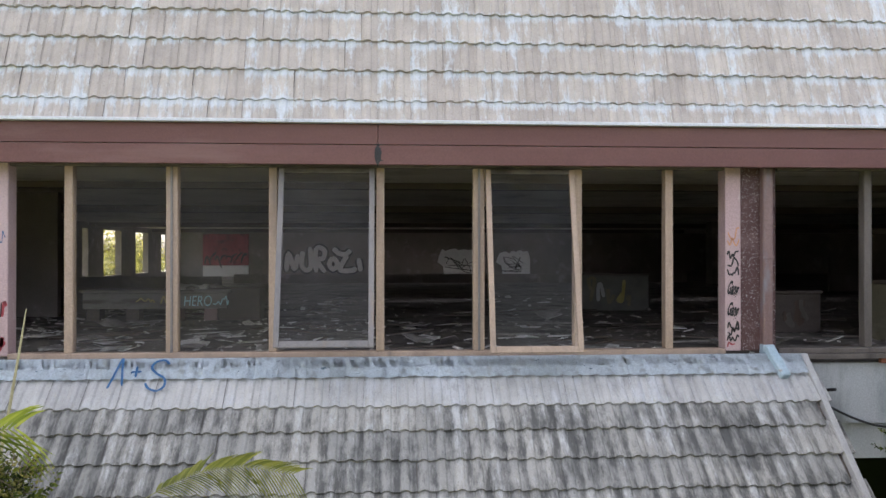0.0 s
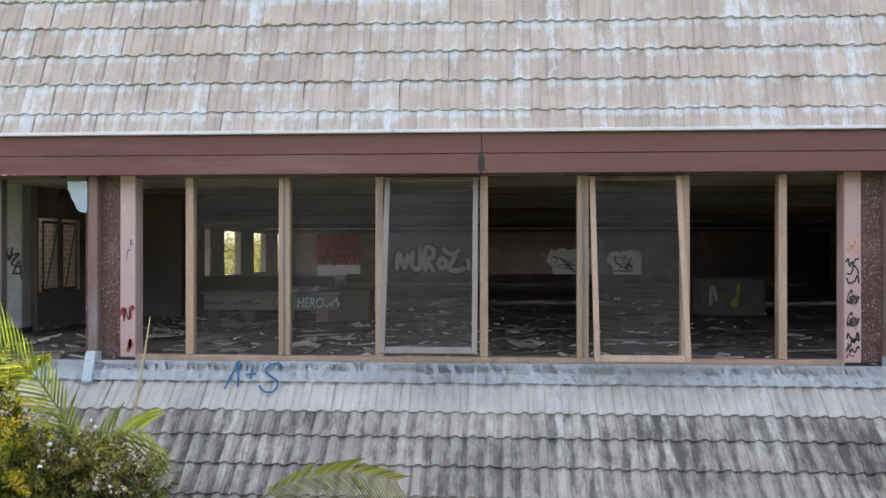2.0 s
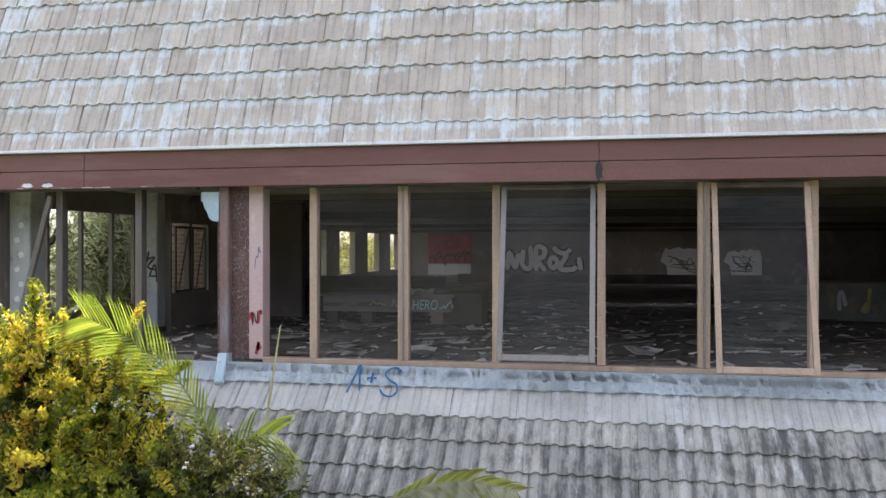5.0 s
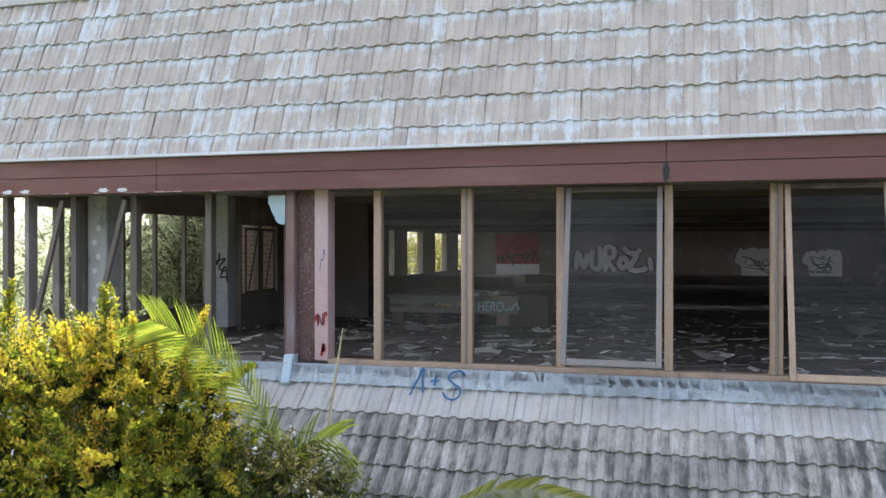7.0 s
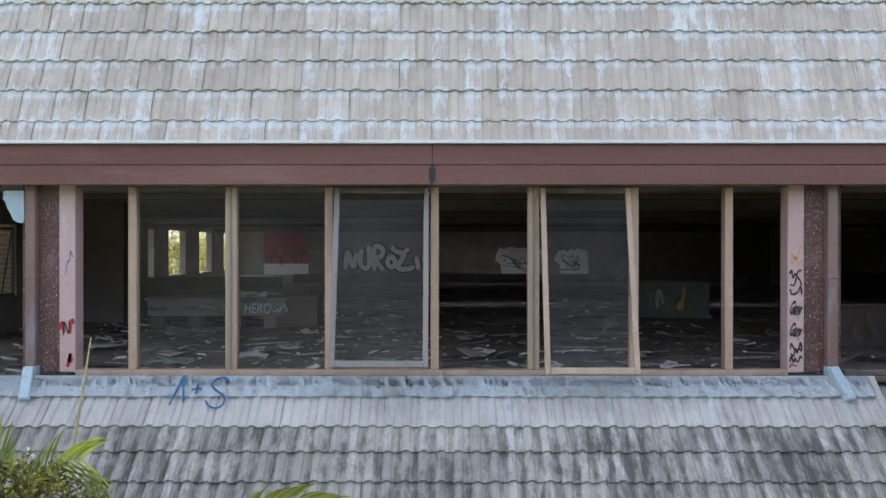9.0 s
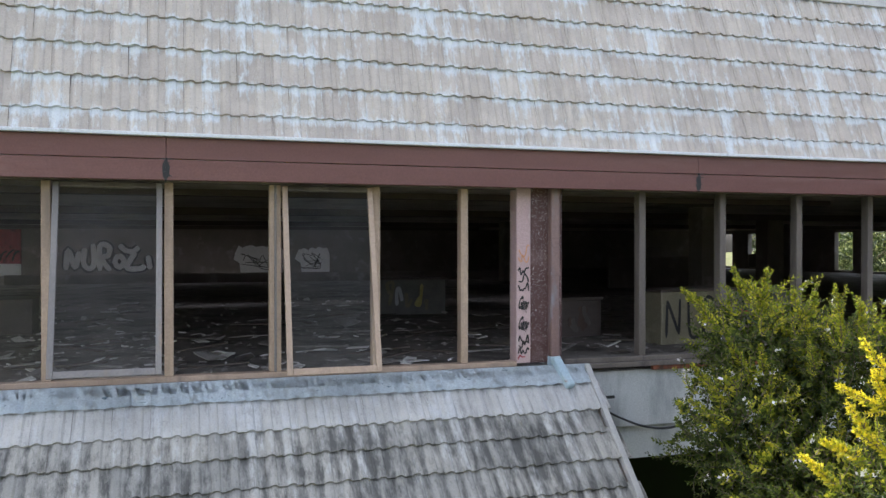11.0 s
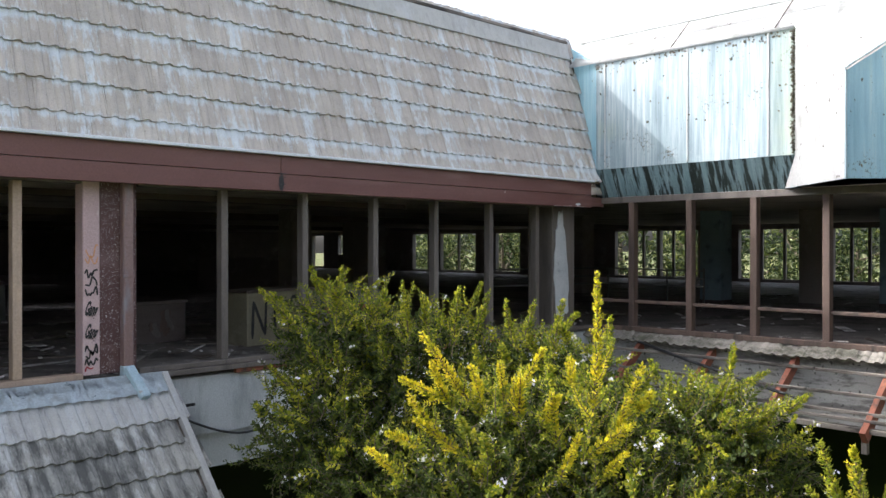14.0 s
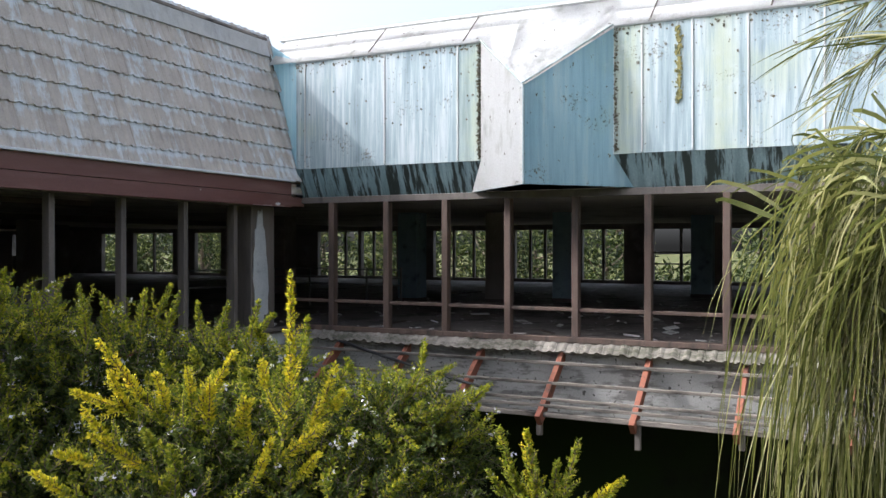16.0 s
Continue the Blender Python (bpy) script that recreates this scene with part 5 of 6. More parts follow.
# thin pale litter strewn over the floor near the windows
bm = bmesh.new()
rng_l = random.Random(404)
for k in range(640):
    x, y = -6.0 + 12.0 * rng_l.random() ** 1.5, 0.3 + 13.0 * rng_l.random() ** 1.5
    if k % 3 == 2:
        x, y = rng_l.uniform(-7.0, 1.0), 0.3 + 5.5 * rng_l.random()
    if k % 4 == 1:
        x, y = 12.3 + 12.0 * rng_l.random() ** 1.4, rng_l.uniform(-9.5, 2.0)
    a = 0.02 + 0.16 * rng_l.random() ** 3
    b = a * rng_l.uniform(0.15, 0.7)
    box(bm, -a, a, -b, b, 0.0, rng_l.uniform(0.004, 0.02), 0.0, pose(x, y, FLOOR_Z + 0.008 + rng_l.uniform(0, 0.02), rng_l.uniform(-16, 16), rng_l.uniform(-16, 16), rng_l.uniform(0, 180)))
tagged(finish("litter_scatter", bm, M_PAPER), "thin pale chips and torn sheets strewn over the floor", "litter", kind="stuff")
# ---- plants in the court ----
RIGHT_BLOBS = (((6.16, -3.48, 0.17), 0.50, 0.45), ((6.32, -4.03, 0.07), 0.50, 0.42), ((5.16, -2.23, 0.27), 0.72, 0.72), ((5.74, -2.77, 0.00), 0.85, 0.80), ((4.73, -2.57, -0.40), 0.65, 0.75), ((4.87, -3.17, -0.69), 0.80, 0.70), ((5.41, -4.12, -0.24), 0.68, 0.60), ((5.67, -4.62, -0.21), 0.58, 0.55), ((6.68, -4.91, -0.29), 0.75, 0.55), ((4.77, -4.14, -0.67), 0.75, 0.60), ((5.51, -4.98, -0.68), 0.75, 0.55), ((6.96, -5.36, -0.50), 0.36, 0.40), ((6.04, -5.35, -0.81), 0.60, 0.50))
LEFT_BLOBS = (((-3.69, -3.59, 0.27), 0.62, 0.55), ((-3.17, -3.50, 0.12), 0.42, 0.42), ((-3.32, -3.85, -0.33), 0.70, 0.62), ((-4.21, -3.80, 0.10), 0.75, 0.62), ((-4.53, -4.01, -0.09), 0.70, 0.70), ((-2.81, -3.64, -0.32), 0.42, 0.40))
SHRUB_BLOBS = (((-2.25, -3.56, -0.27), 0.34, 0.30), ((-2.55, -3.60, -0.31), 0.36, 0.30), ((-2.06, -3.50, -0.39), 0.26, 0.25))
GOLD_SHOOTS = (((4.80, -5.17, 0.00), (4.72, -5.31, 1.13)), ((4.45, -4.68, 0.18), (4.00, -4.53, 0.76)), ((4.47, -4.70, 0.17), (4.50, -5.08, 0.67)), ((4.36, -4.55, 0.29), (3.88, -4.47, 0.49)), ((4.53, -4.75, 0.23), (4.32, -4.88, 0.59)), ((4.43, -4.65, 0.20), (4.20, -4.76, 0.56)), ((4.95, -5.33, 0.14), (4.83, -5.56, 0.59)), ((4.81, -5.06, 0.34), (4.59, -5.20, 0.62)), ((4.76, -5.14, -0.07), (4.76, -5.55, 0.25)), ((4.16, -4.44, 0.00), (3.78, -4.46, 0.17)), ((4.32, -4.53, 0.20), (4.03, -4.58, 0.59)), ((4.64, -4.92, 0.10), (4.53, -5.18, 0.39)), ((4.34, -4.66, -0.10), (3.91, -4.56, 0.25)), ((4.89, -5.30, 0.00), (4.76, -5.50, 0.40)), ((4.56, -4.84, 0.06), (4.40, -4.98, 0.52)), ((4.71, -5.05, -0.00), (4.50, -5.14, 0.42)), ((4.02, -4.39, -0.19), (3.68, -4.40, 0.08)), ((4.80, -5.24, -0.16), (4.70, -5.53, 0.08)), ((4.64, -5.05, -0.20), (4.56, -5.30, 0.17)), ((4.23, -4.47, 0.10), (3.91, -4.51, 0.40)), ((5.02, -5.39, 0.24), (4.84, -5.62, 0.43)))
LIME_SHOOTS = (((4.68, -2.77, 0.55), (4.68, -2.85, 1.13)), ((4.86, -2.91, 0.54), (4.96, -3.08, 1.02)), ((5.13, -3.15, 0.44), (5.05, -3.16, 1.00)), ((5.39, -3.41, 0.44), (5.39, -3.48, 0.96)), ((5.53, -3.53, 0.48), (5.56, -3.66, 0.93)), ((4.51, -2.64, 0.55), (4.13, -2.48, 0.96)), ((4.80, -2.84, 0.72), (4.49, -2.71, 1.06)), ((5.74, -3.78, 0.44), (5.64, -3.76, 0.86)), ((5.77, -3.81, 0.44), (5.80, -3.94, 0.86)), ((5.93, -4.03, 0.35), (5.94, -4.12, 0.86)), ((6.47, -4.92, 0.01), (6.70, -5.47, 0.35)), ((6.43, -4.89, -0.07), (6.44, -4.98, 0.31)), ((6.56, -5.17, -0.15), (6.79, -5.75, 0.20)), ((6.41, -5.15, -0.65), (6.40, -5.10, -0.20)), ((6.45, -5.23, -0.64), (6.51, -5.41, -0.38)), ((4.93, -2.97, 0.58), (4.82, -2.96, 0.98)), ((5.27, -3.27, 0.53), (5.17, -3.28, 0.90)), ((6.22, -4.66, -0.34), (6.28, -4.88, -0.19)), ((4.37, -2.62, 0.12), (4.17, -2.57, 0.35)), ((4.37, -2.68, -0.14), (4.13, -2.60, 0.06)), ((6.39, -4.82, -0.08), (6.35, -4.84, 0.29)), ((6.52, -5.05, -0.07), (6.58, -5.23, 0.32)), ((6.61, -5.29, -0.18), (6.67, -5.54, 0.06)), ((6.34, -4.95, -0.54), (6.22, -4.82, -0.27)), ((6.45, -5.04, -0.32), (6.53, -5.33, -0.12)), ((6.26, -4.58, 0.00), (6.18, -4.55, 0.32)), ((4.98, -3.05, 0.27), (4.89, -3.06, 0.59)), ((4.59, -2.75, 0.28), (4.41, -2.70, 0.56)), ((6.61, -5.38, -0.39), (6.72, -5.72, -0.09)), ((6.34, -5.00, -0.62), (6.29, -4.95, -0.31)))
SMALL_SHOOTS = (((5.61, -6.56, -0.53), (5.59, -6.29, 0.14)), ((5.63, -6.60, -0.53), (5.65, -6.46, 0.12)), ((5.65, -6.64, -0.49), (5.75, -6.77, 0.07)), ((5.67, -6.70, -0.49), (5.77, -7.05, -0.15)), ((5.62, -6.52, -0.46), (5.51, -6.25, -0.13)), ((5.67, -6.61, -0.40), (5.68, -6.65, -0.06)), ((5.63, -6.46, -0.37), (5.57, -6.38, -0.10)))
LEFT_SHOOTS = (((-3.37, -3.94, 0.52), (-3.49, -4.06, 0.83)), ((-3.32, -3.91, 0.48), (-3.34, -3.94, 0.81)), ((-3.24, -3.86, 0.44), (-3.23, -3.86, 0.85)), ((-3.43, -3.98, 0.53), (-3.45, -4.04, 0.71)), ((-3.12, -3.79, 0.36), (-3.12, -3.79, 0.75)), ((-3.47, -4.03, 0.46), (-3.60, -4.16, 0.75)), ((-3.66, -4.19, 0.41), (-3.74, -4.28, 0.69)), ((-2.97, -3.70, 0.32), (-2.93, -3.68, 0.65)), ((-3.22, -3.83, 0.51), (-3.16, -3.82, 0.71)), ((-3.53, -4.06, 0.53), (-3.55, -4.11, 0.80)), ((-3.79, -4.31, 0.36), (-3.88, -4.42, 0.64)), ((-2.95, -3.64, 0.64), (-2.83, -3.60, 0.88)))
FROND_A = ((-2.22, -3.60, -0.46), (-2.30, -3.55, -0.17), (-2.41, -3.54, 0.10), (-2.57, -3.57, 0.35), (-2.76, -3.65, 0.56), (-2.93, -3.74, 0.71), (-3.09, -3.83, 0.80))
FROND_B = ((-1.35, -3.49, -0.48), (-1.15, -3.40, -0.37), (-0.94, -3.33, -0.29), (-0.69, -3.28, -0.27), (-0.39, -3.26, -0.33))
FROND_C = ((-2.29, -3.69, -0.28), (-2.23, -3.61, -0.08), (-2.11, -3.53, 0.01), (-1.97, -3.47, 0.02))
STALK = ((-2.35, -2.84, -0.39), (-2.32, -2.74, -0.03), (-2.29, -2.66, 0.34), (-2.26, -2.61, 0.66))
WEEP_HEART = (5.57, -8.80, 1.67)
WEEP_TOPS = (((5.48, -8.79, 1.61), (5.48, -8.55, 1.84), (5.48, -8.29, 1.87), (5.48, -8.02, 1.73), (5.48, -7.73, 1.33)), ((5.28, -8.77, 1.57), (5.29, -8.54, 1.69), (5.30, -8.29, 1.67), (5.30, -8.08, 1.48), (5.29, -7.90, 1.04)), ((5.18, -8.77, 1.54), (5.20, -8.58, 1.57), (5.21, -8.39, 1.52), (5.21, -8.22, 1.30), (5.19, -8.06, 0.93)), ((5.09, -8.76, 1.53), (5.10, -8.62, 1.53), (5.11, -8.48, 1.46), (5.11, -8.37, 1.27), (5.10, -8.29, 0.95)), ((5.84, -8.88, 1.93), (5.80, -8.67, 2.30), (5.78, -8.48, 2.44), (5.79, -8.29, 2.40), (5.84, -8.06, 2.14)), ((6.00, -8.90, 2.25), (5.95, -8.68, 2.58), (5.92, -8.46, 2.72), (5.93, -8.23, 2.69), (5.97, -7.99, 2.50)), ((5.19, -8.77, 1.48), (5.20, -8.68, 1.46), (5.20, -8.58, 1.38), (5.21, -8.51, 1.19), (5.20, -8.49, 0.92)), ((5.48, -8.84, 1.38), (5.50, -8.65, 1.33), (5.51, -8.45, 1.24), (5.51, -8.24, 1.04), (5.47, -8.10, 0.68)), ((5.68, -8.86, 1.45), (5.70, -8.69, 1.39), (5.71, -8.45, 1.39), (5.71, -8.15, 1.40), (5.70, -7.92, 1.18)), ((5.39, -8.83, 1.33), (5.40, -8.67, 1.19), (5.41, -8.45, 1.05), (5.39, -8.24, 0.81), (5.34, -8.14, 0.46)), ((5.78, -8.87, 1.54), (5.79, -8.67, 1.66), (5.80, -8.40, 1.67), (5.80, -8.12, 1.59), (5.78, -7.79, 1.17)), ((5.29, -8.82, 1.38), (5.30, -8.73, 1.25), (5.30, -8.64, 1.06), (5.28, -8.56, 0.78), (5.23, -8.54, 0.41)))


class Leaves:
    """Gathers leaves and thin stems of one part into plain lists."""
    def __init__(self):
        self.v, self.f = [], []

    def leaf(self, at, way, normal, length, width, fold=0.25):
        side = way.cross(normal).normalized() * width / 2
        mid = at + way * length * 0.45
        drop = normal * (width * fold)
        b = len(self.v)
        self.v += [tuple(at), tuple(mid + side - drop), tuple(at + way * length), tuple(mid - side - drop), tuple(mid)]
        self.f += [(b, b + 1, b + 4), (b + 1, b + 2, b + 4), (b + 2, b + 3, b + 4), (b + 3, b, b + 4)]

    def blade(self, pts, width):
        b, n = len(self.v), len(pts)
        for i, p in enumerate(pts):
            d = (pts[min(i + 1, n - 1)] - pts[max(i - 1, 0)]).normalized()
            side = d.cross(Vector((0.3, 0.8, 0.35))).normalized()
            w = width * (0.5 + 0.5 * min(1, 4 * i / (n - 1))) * (1 - (i / (n - 1)) ** 3) + 0.0015
            self.v += [tuple(p - side * w / 2), tuple(p + side * w / 2)]
        for i in range(n - 1):
            k = b + 2 * i
            self.f.append((k, k + 1, k + 3, k + 2))

    def stem(self, pts, r0, r1):
        b, n = len(self.v), len(pts)
        for i, p in enumerate(pts):
            r = r0 + (r1 - r0) * i / (n - 1)
            for a in range(3):
                self.v.append((p.x + r * math.cos(a * 2.1), p.y + r * math.sin(a * 2.1), p.z + 0.3 * r * math.sin(a * 2.1 + 1)))
        for i in range(n - 1):
            for a in range(3):
                k, j = b + 3 * i + a, b + 3 * i + (a + 1) % 3
                self.f.append((k, j, j + 3, k + 3))

    def put(self, name, material, parent, label="", kind=""):
        ob = from_lists(name, self.v, self.f, material, parent)
        ob.matrix_parent_inverse = Matrix.Translation(-Vector(parent.location))
        return tagged(ob, label, kind=kind)


def rand_way(rng):
    while True:
        v = Vector((rng.uniform(-1, 1), rng.uniform(-1, 1), rng.uniform(-1, 1)))
        if 0.05 < v.length < 1:
            return v.normalized()


def shoot(rng, leaves, stems, base, tip, spacing, size, bend=0.12, flowers=None, side=0):
    """A leafy shoot from base to tip with leaves in pairs, and side shoots if wanted."""
    base, tip = Vector(base), Vector(tip)
    axis = tip - base
    length = axis.length
    out = rand_way(rng).cross(axis).normalized() * bend * length
    pts = [base + axis * u + out * math.sin(u * 3.14) for u in (0, 0.2, 0.4, 0.6, 0.8, 1.0)]
    stems.stem(pts, 0.006, 0.002)
    n = max(6, int(length / spacing))
    d = axis.normalized()
    a0 = rng.random() * 6.28
    ref = d.orthogonal().normalized()
    for k in range(n):
        u = (k + 1) / n
        p = base + axis * u + out * math.sin(u * 3.14)
        for flip in (0, math.pi):
            radial = Matrix.Rotation(a0 + k * 1.57 + flip + rng.uniform(-0.3, 0.3), 3, d) @ ref
            way = (radial + d * rng.uniform(0.4, 1.0) + Vector((0, 0, rng.uniform(-0.15, 0.25)))).normalized()
            s = size * (1.15 - 0.6 * u) * rng.uniform(0.75, 1.25)
            nrm = (d - way * d.dot(way)).normalized()
            leaves.leaf(p, way, nrm, s, s * 0.56)
        if flowers and rng.random() < 0.035:
            for j in range(4):
                flowers.leaf(p + rand_way(rng) * 0.02, rand_way(rng), rand_way(rng), 0.03, 0.026)
    for k in range(side):
        u = rng.uniform(0.1, 0.8)
        p = base + axis * u + out * math.sin(u * 3.14)
        w = (Matrix.Rotation(rng.random() * 6.28, 3, d) @ ref * 0.8 + d * 0.8 + Vector((0, 0, 0.3))).normalized()
        shoot(rng, leaves, stems, p, p + w * rng.uniform(0.09, 0.22) * (1.25 - u), spacing, size * 0.85, bend)


def spike(rng, tip_leaves, base_leaves, stems, base, tip, size, spread=0.30):
    """An upright shoot set with short sprigs that grow shorter towards the tip; the young tip is brighter."""
    base, tip = Vector(base), Vector(tip)
    axis = tip - base
    length, d = axis.length, axis.normalized()
    out = rand_way(rng).cross(axis).normalized() * 0.05 * length
    at = lambda u: base + axis * u + out * math.sin(u * 3.14)
    for k in range(2):
        shoot(rng, tip_leaves, stems, at(0.25 + 0.15 * k), tip, 0.016, size, 0.012)
    n = max(5, int(length / 0.036))
    ref, a0 = d.orthogonal().normalized(), rng.random() * 6.28
    for k in range(n):
        u = (k + rng.random()) / n
        if u > 0.95:
            continue
        w = Matrix.Rotation(a0 + k * 2.4 + rng.uniform(-0.4, 0.4), 3, d) @ ref
        way = (w * 0.7 + d * 0.9 + Vector((0, 0, 0.2))).normalized()
        lng = min(spread, length * 0.35) * (1.02 - u) ** 1.1 * rng.uniform(0.35, 1.15) + 0.015
        shoot(rng, tip_leaves if u + rng.uniform(-0.25, 0.2) > 0.38 else base_leaves, stems, at(u), at(u) + way * lng, 0.011, size * 0.72, 0.06)


def crown(rng, blobs, count, dark, mid, stems, size, spacing, up=0.3, flowers=None, lit=0.35, length=(0.15, 0.34), gold=None, gold_z=9.0):
    """Short shoots all over a group of rounded masses; those near the top and outside are the brighter leaves, so crown
    shade is partly painted.
    """
    total = sum(b[1] ** 2 for b in blobs)
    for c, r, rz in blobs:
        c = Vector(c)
        # filler in the darkest leaves deepens the crown's shade by colour
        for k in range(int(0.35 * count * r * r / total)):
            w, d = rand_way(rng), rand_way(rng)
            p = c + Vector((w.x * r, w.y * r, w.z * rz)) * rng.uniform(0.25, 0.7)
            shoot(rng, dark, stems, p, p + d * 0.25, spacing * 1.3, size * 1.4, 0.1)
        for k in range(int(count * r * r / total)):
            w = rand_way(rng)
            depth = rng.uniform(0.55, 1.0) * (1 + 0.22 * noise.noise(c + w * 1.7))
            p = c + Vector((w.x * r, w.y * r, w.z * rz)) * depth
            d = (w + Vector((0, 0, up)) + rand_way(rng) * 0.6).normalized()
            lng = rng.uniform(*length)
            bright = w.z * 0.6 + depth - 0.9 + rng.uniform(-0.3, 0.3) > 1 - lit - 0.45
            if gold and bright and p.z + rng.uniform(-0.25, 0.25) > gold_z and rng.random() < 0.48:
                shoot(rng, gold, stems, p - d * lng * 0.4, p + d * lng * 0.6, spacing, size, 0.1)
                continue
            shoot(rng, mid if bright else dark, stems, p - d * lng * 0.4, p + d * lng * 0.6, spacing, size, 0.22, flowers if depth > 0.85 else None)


def trunk_to(bm, foot, blobs, r):
    for c, br, bz in blobs:
        c = Vector(c)
        f = Vector(foot) + Vector((random.uniform(-0.2, 0.2), random.uniform(-0.2, 0.2), 0))
        mid = (f + c) / 2 + Vector((random.uniform(-0.25, 0.25), random.uniform(-0.25, 0.25), 0.2))
        tube(bm, [f, (f + mid) / 2, mid, (mid + c) / 2, c], [r, r * 0.8, r * 0.6, r * 0.45, r * 0.3], 7)


def duranta(name, blobs, foot, count, gold, lime, label, seed, size=0.056, lit=0.35, gold_z=9.0, outer=None, young=None, sprays=0):
    rng = random.Random(seed)
    bush = empty(name, *foot, label, "bush")
    dark, mid, bright, stems, fl = Leaves(), Leaves(), Leaves(), Leaves(), Leaves()
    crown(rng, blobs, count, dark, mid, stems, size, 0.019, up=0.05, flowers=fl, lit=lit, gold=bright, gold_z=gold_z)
    for c, r, rz in blobs:   # arching sprays that stand out of the mass and break its outline
        for k in range(int(sprays * r)):
            w = rand_way(rng)
            w = Vector((w.x, w.y, abs(w.z) * 0.8 + 0.1)).normalized()
            p = Vector(c) + Vector((w.x * r, w.y * r, w.z * rz)) * rng.uniform(0.75, 0.98)
            d = (w + Vector((0, 0, rng.uniform(0.1, 0.8))) + rand_way(rng) * 0.5).normalized()
            spike(rng, mid, dark if k % 2 else mid, stems, p, p + d * rng.uniform(0.22, 0.42), size, 0.22)
    for a, b in lime:
        spike(rng, mid, mid, stems, a, b, size * 0.9, 0.26)
    for a, b in gold:
        spike(rng, bright, mid, stems, a, b, size * 0.9, 0.28)
    dark.put("inner_foliage", M_GREEN, bush, "dark green leaves, partly darkened as inner shade", "stuff")
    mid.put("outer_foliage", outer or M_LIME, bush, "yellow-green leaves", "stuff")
    if bright.v:
        bright.put("young_growth", young or M_GOLD, bush, "golden yellow young shoots", "stuff")
    stems.put("twig_mass", M_BARK, bush, "", "stuff")
    fl.put("blossom", M_FLOWER, bush, "tiny pale lilac flowers", "stuff")
    bm = bmesh.new()
    trunk_to(bm, foot, blobs, 0.07)
    hold(part("trunk", bm, M_BARK, None, smooth=True), bush)
    return bush


duranta("golden_bush", RIGHT_BLOBS, (5.6, -3.6, GROUND_Z), 3700, GOLD_SHOOTS, LIME_SHOOTS, "tall golden duranta bush with upright yellow shoots and tiny flowers", 3, 0.052, 0.20, 9.0, None, M_LEMON, 9)
duranta("small_bush", ((SMALL_SHOOTS[0][0], 0.16, 0.2), (SMALL_SHOOTS[3][0], 0.16, 0.2)), (5.3, -6.6, GROUND_Z), 60, SMALL_SHOOTS[1:4:2], SMALL_SHOOTS,
        "small yellow-green bush with a few long shoots", 5, young=M_LEMON)
left = duranta("yellow_bush", LEFT_BLOBS, (-4.4, -3.5, GROUND_Z), 2300, LEFT_SHOOTS, (), "dense bush with bright yellow tips and orange berries", 7, 0.058, 0.80, -0.15, sprays=5)
berries = Leaves()
rng = random.Random(11)
for k in range(26):
    c, r, rz = LEFT_BLOBS[k % 3]
    w = rand_way(rng)
    w.y = -abs(w.y)
    p = Vector(c) + Vector((w.x * r, w.y * r, w.z * rz)) * 0.98
    for j in range(26):
        berries.leaf(p + Vector((rng.gauss(0, 0.03), rng.gauss(0, 0.03), -rng.random() * 0.14)), rand_way(rng), rand_way(rng), 0.018, 0.016)
berries.put("berry_mass", M_ORANGE, left, "hanging orange berries", "stuff")
duranta("flowering_shrub", SHRUB_BLOBS, (-2.6, -3.3, GROUND_Z), 170, (), (), "olive shrub with small pink-white blossoms in front of the roof", 9, 0.048, 0.5, 9.0, M_OLIVE)


def palm_frond(parent, name, way_points, n, long_up, long_down, width, material, seed, droop=0.5, lift=0.5):
    """A feather frond: a rachis along the way points and folded leaflets on both sides."""
    rng = random.Random(seed)
    pts = [Vector(p) for p in way_points]
    lv = Leaves()
    def along(u):
        s = u * (len(pts) - 1)
        i = min(int(s), len(pts) - 2)
        return pts[i].lerp(pts[i + 1], s - i), (pts[i + 1] - pts[i]).normalized()
    fine = [along(k / 14)[0] for k in range(15)]
    lv.stem(fine, 0.010, 0.003)
    for k in range(n):
        u = 0.22 + 0.78 * k / (n - 1)
        p, d = along(u)
        across = d.cross(Vector((0.15, -1, 0.1))).normalized()
        for sgn, lng in ((1, long_up), (-1, long_down)):
            s = lng * math.sin(0.35 + 2.5 * (u - 0.2)) * rng.uniform(0.85, 1.1)
            w = (d * 1.15 + across * sgn * 0.95 + Vector((0, -0.15, 0.12 * lift))).normalized()
            path_pts = [p + w * s * q + Vector((0, 0, -droop * s * q * q)) for q in (0, 0.25, 0.5, 0.75, 1.0)]
            lv.blade(path_pts, width)
    return lv.put(name, material, parent)


palm = empty("young_palm", -2.6, -3.0, GROUND_Z, "young palm with bright green arching fronds", "palm")
palm_frond(palm, "frond", FROND_A, 40, 0.36, 0.40, 0.019, M_PALM, 1, 0.14)
palm_frond(palm, "frond", FROND_B, 46, 0.24, 0.20, 0.011, M_PALM_O, 2, 0.30)
palm_frond(palm, "frond", FROND_C, 12, 0.36, 0.34, 0.020, M_PALM, 3, 0.35)
bm = bmesh.new()
tube(bm, [Vector((-2.6, -3.0, GROUND_Z)), Vector((-2.55, -3.05, -2.2)), Vector(FROND_A[0])], [0.08, 0.06, 0.03], 8)
hold(part("trunk", bm, M_BARK, None, smooth=True), palm)
bm = bmesh.new()
tube(bm, [Vector(FROND_A[0]) + Vector((0.05, 0.1, -0.7)), Vector(FROND_B[0])], [0.03, 0.012], 6)
hold(part("frond_stalk", bm, M_PALM, None), palm)
bm = bmesh.new()
sp = [Vector(p) for p in STALK]
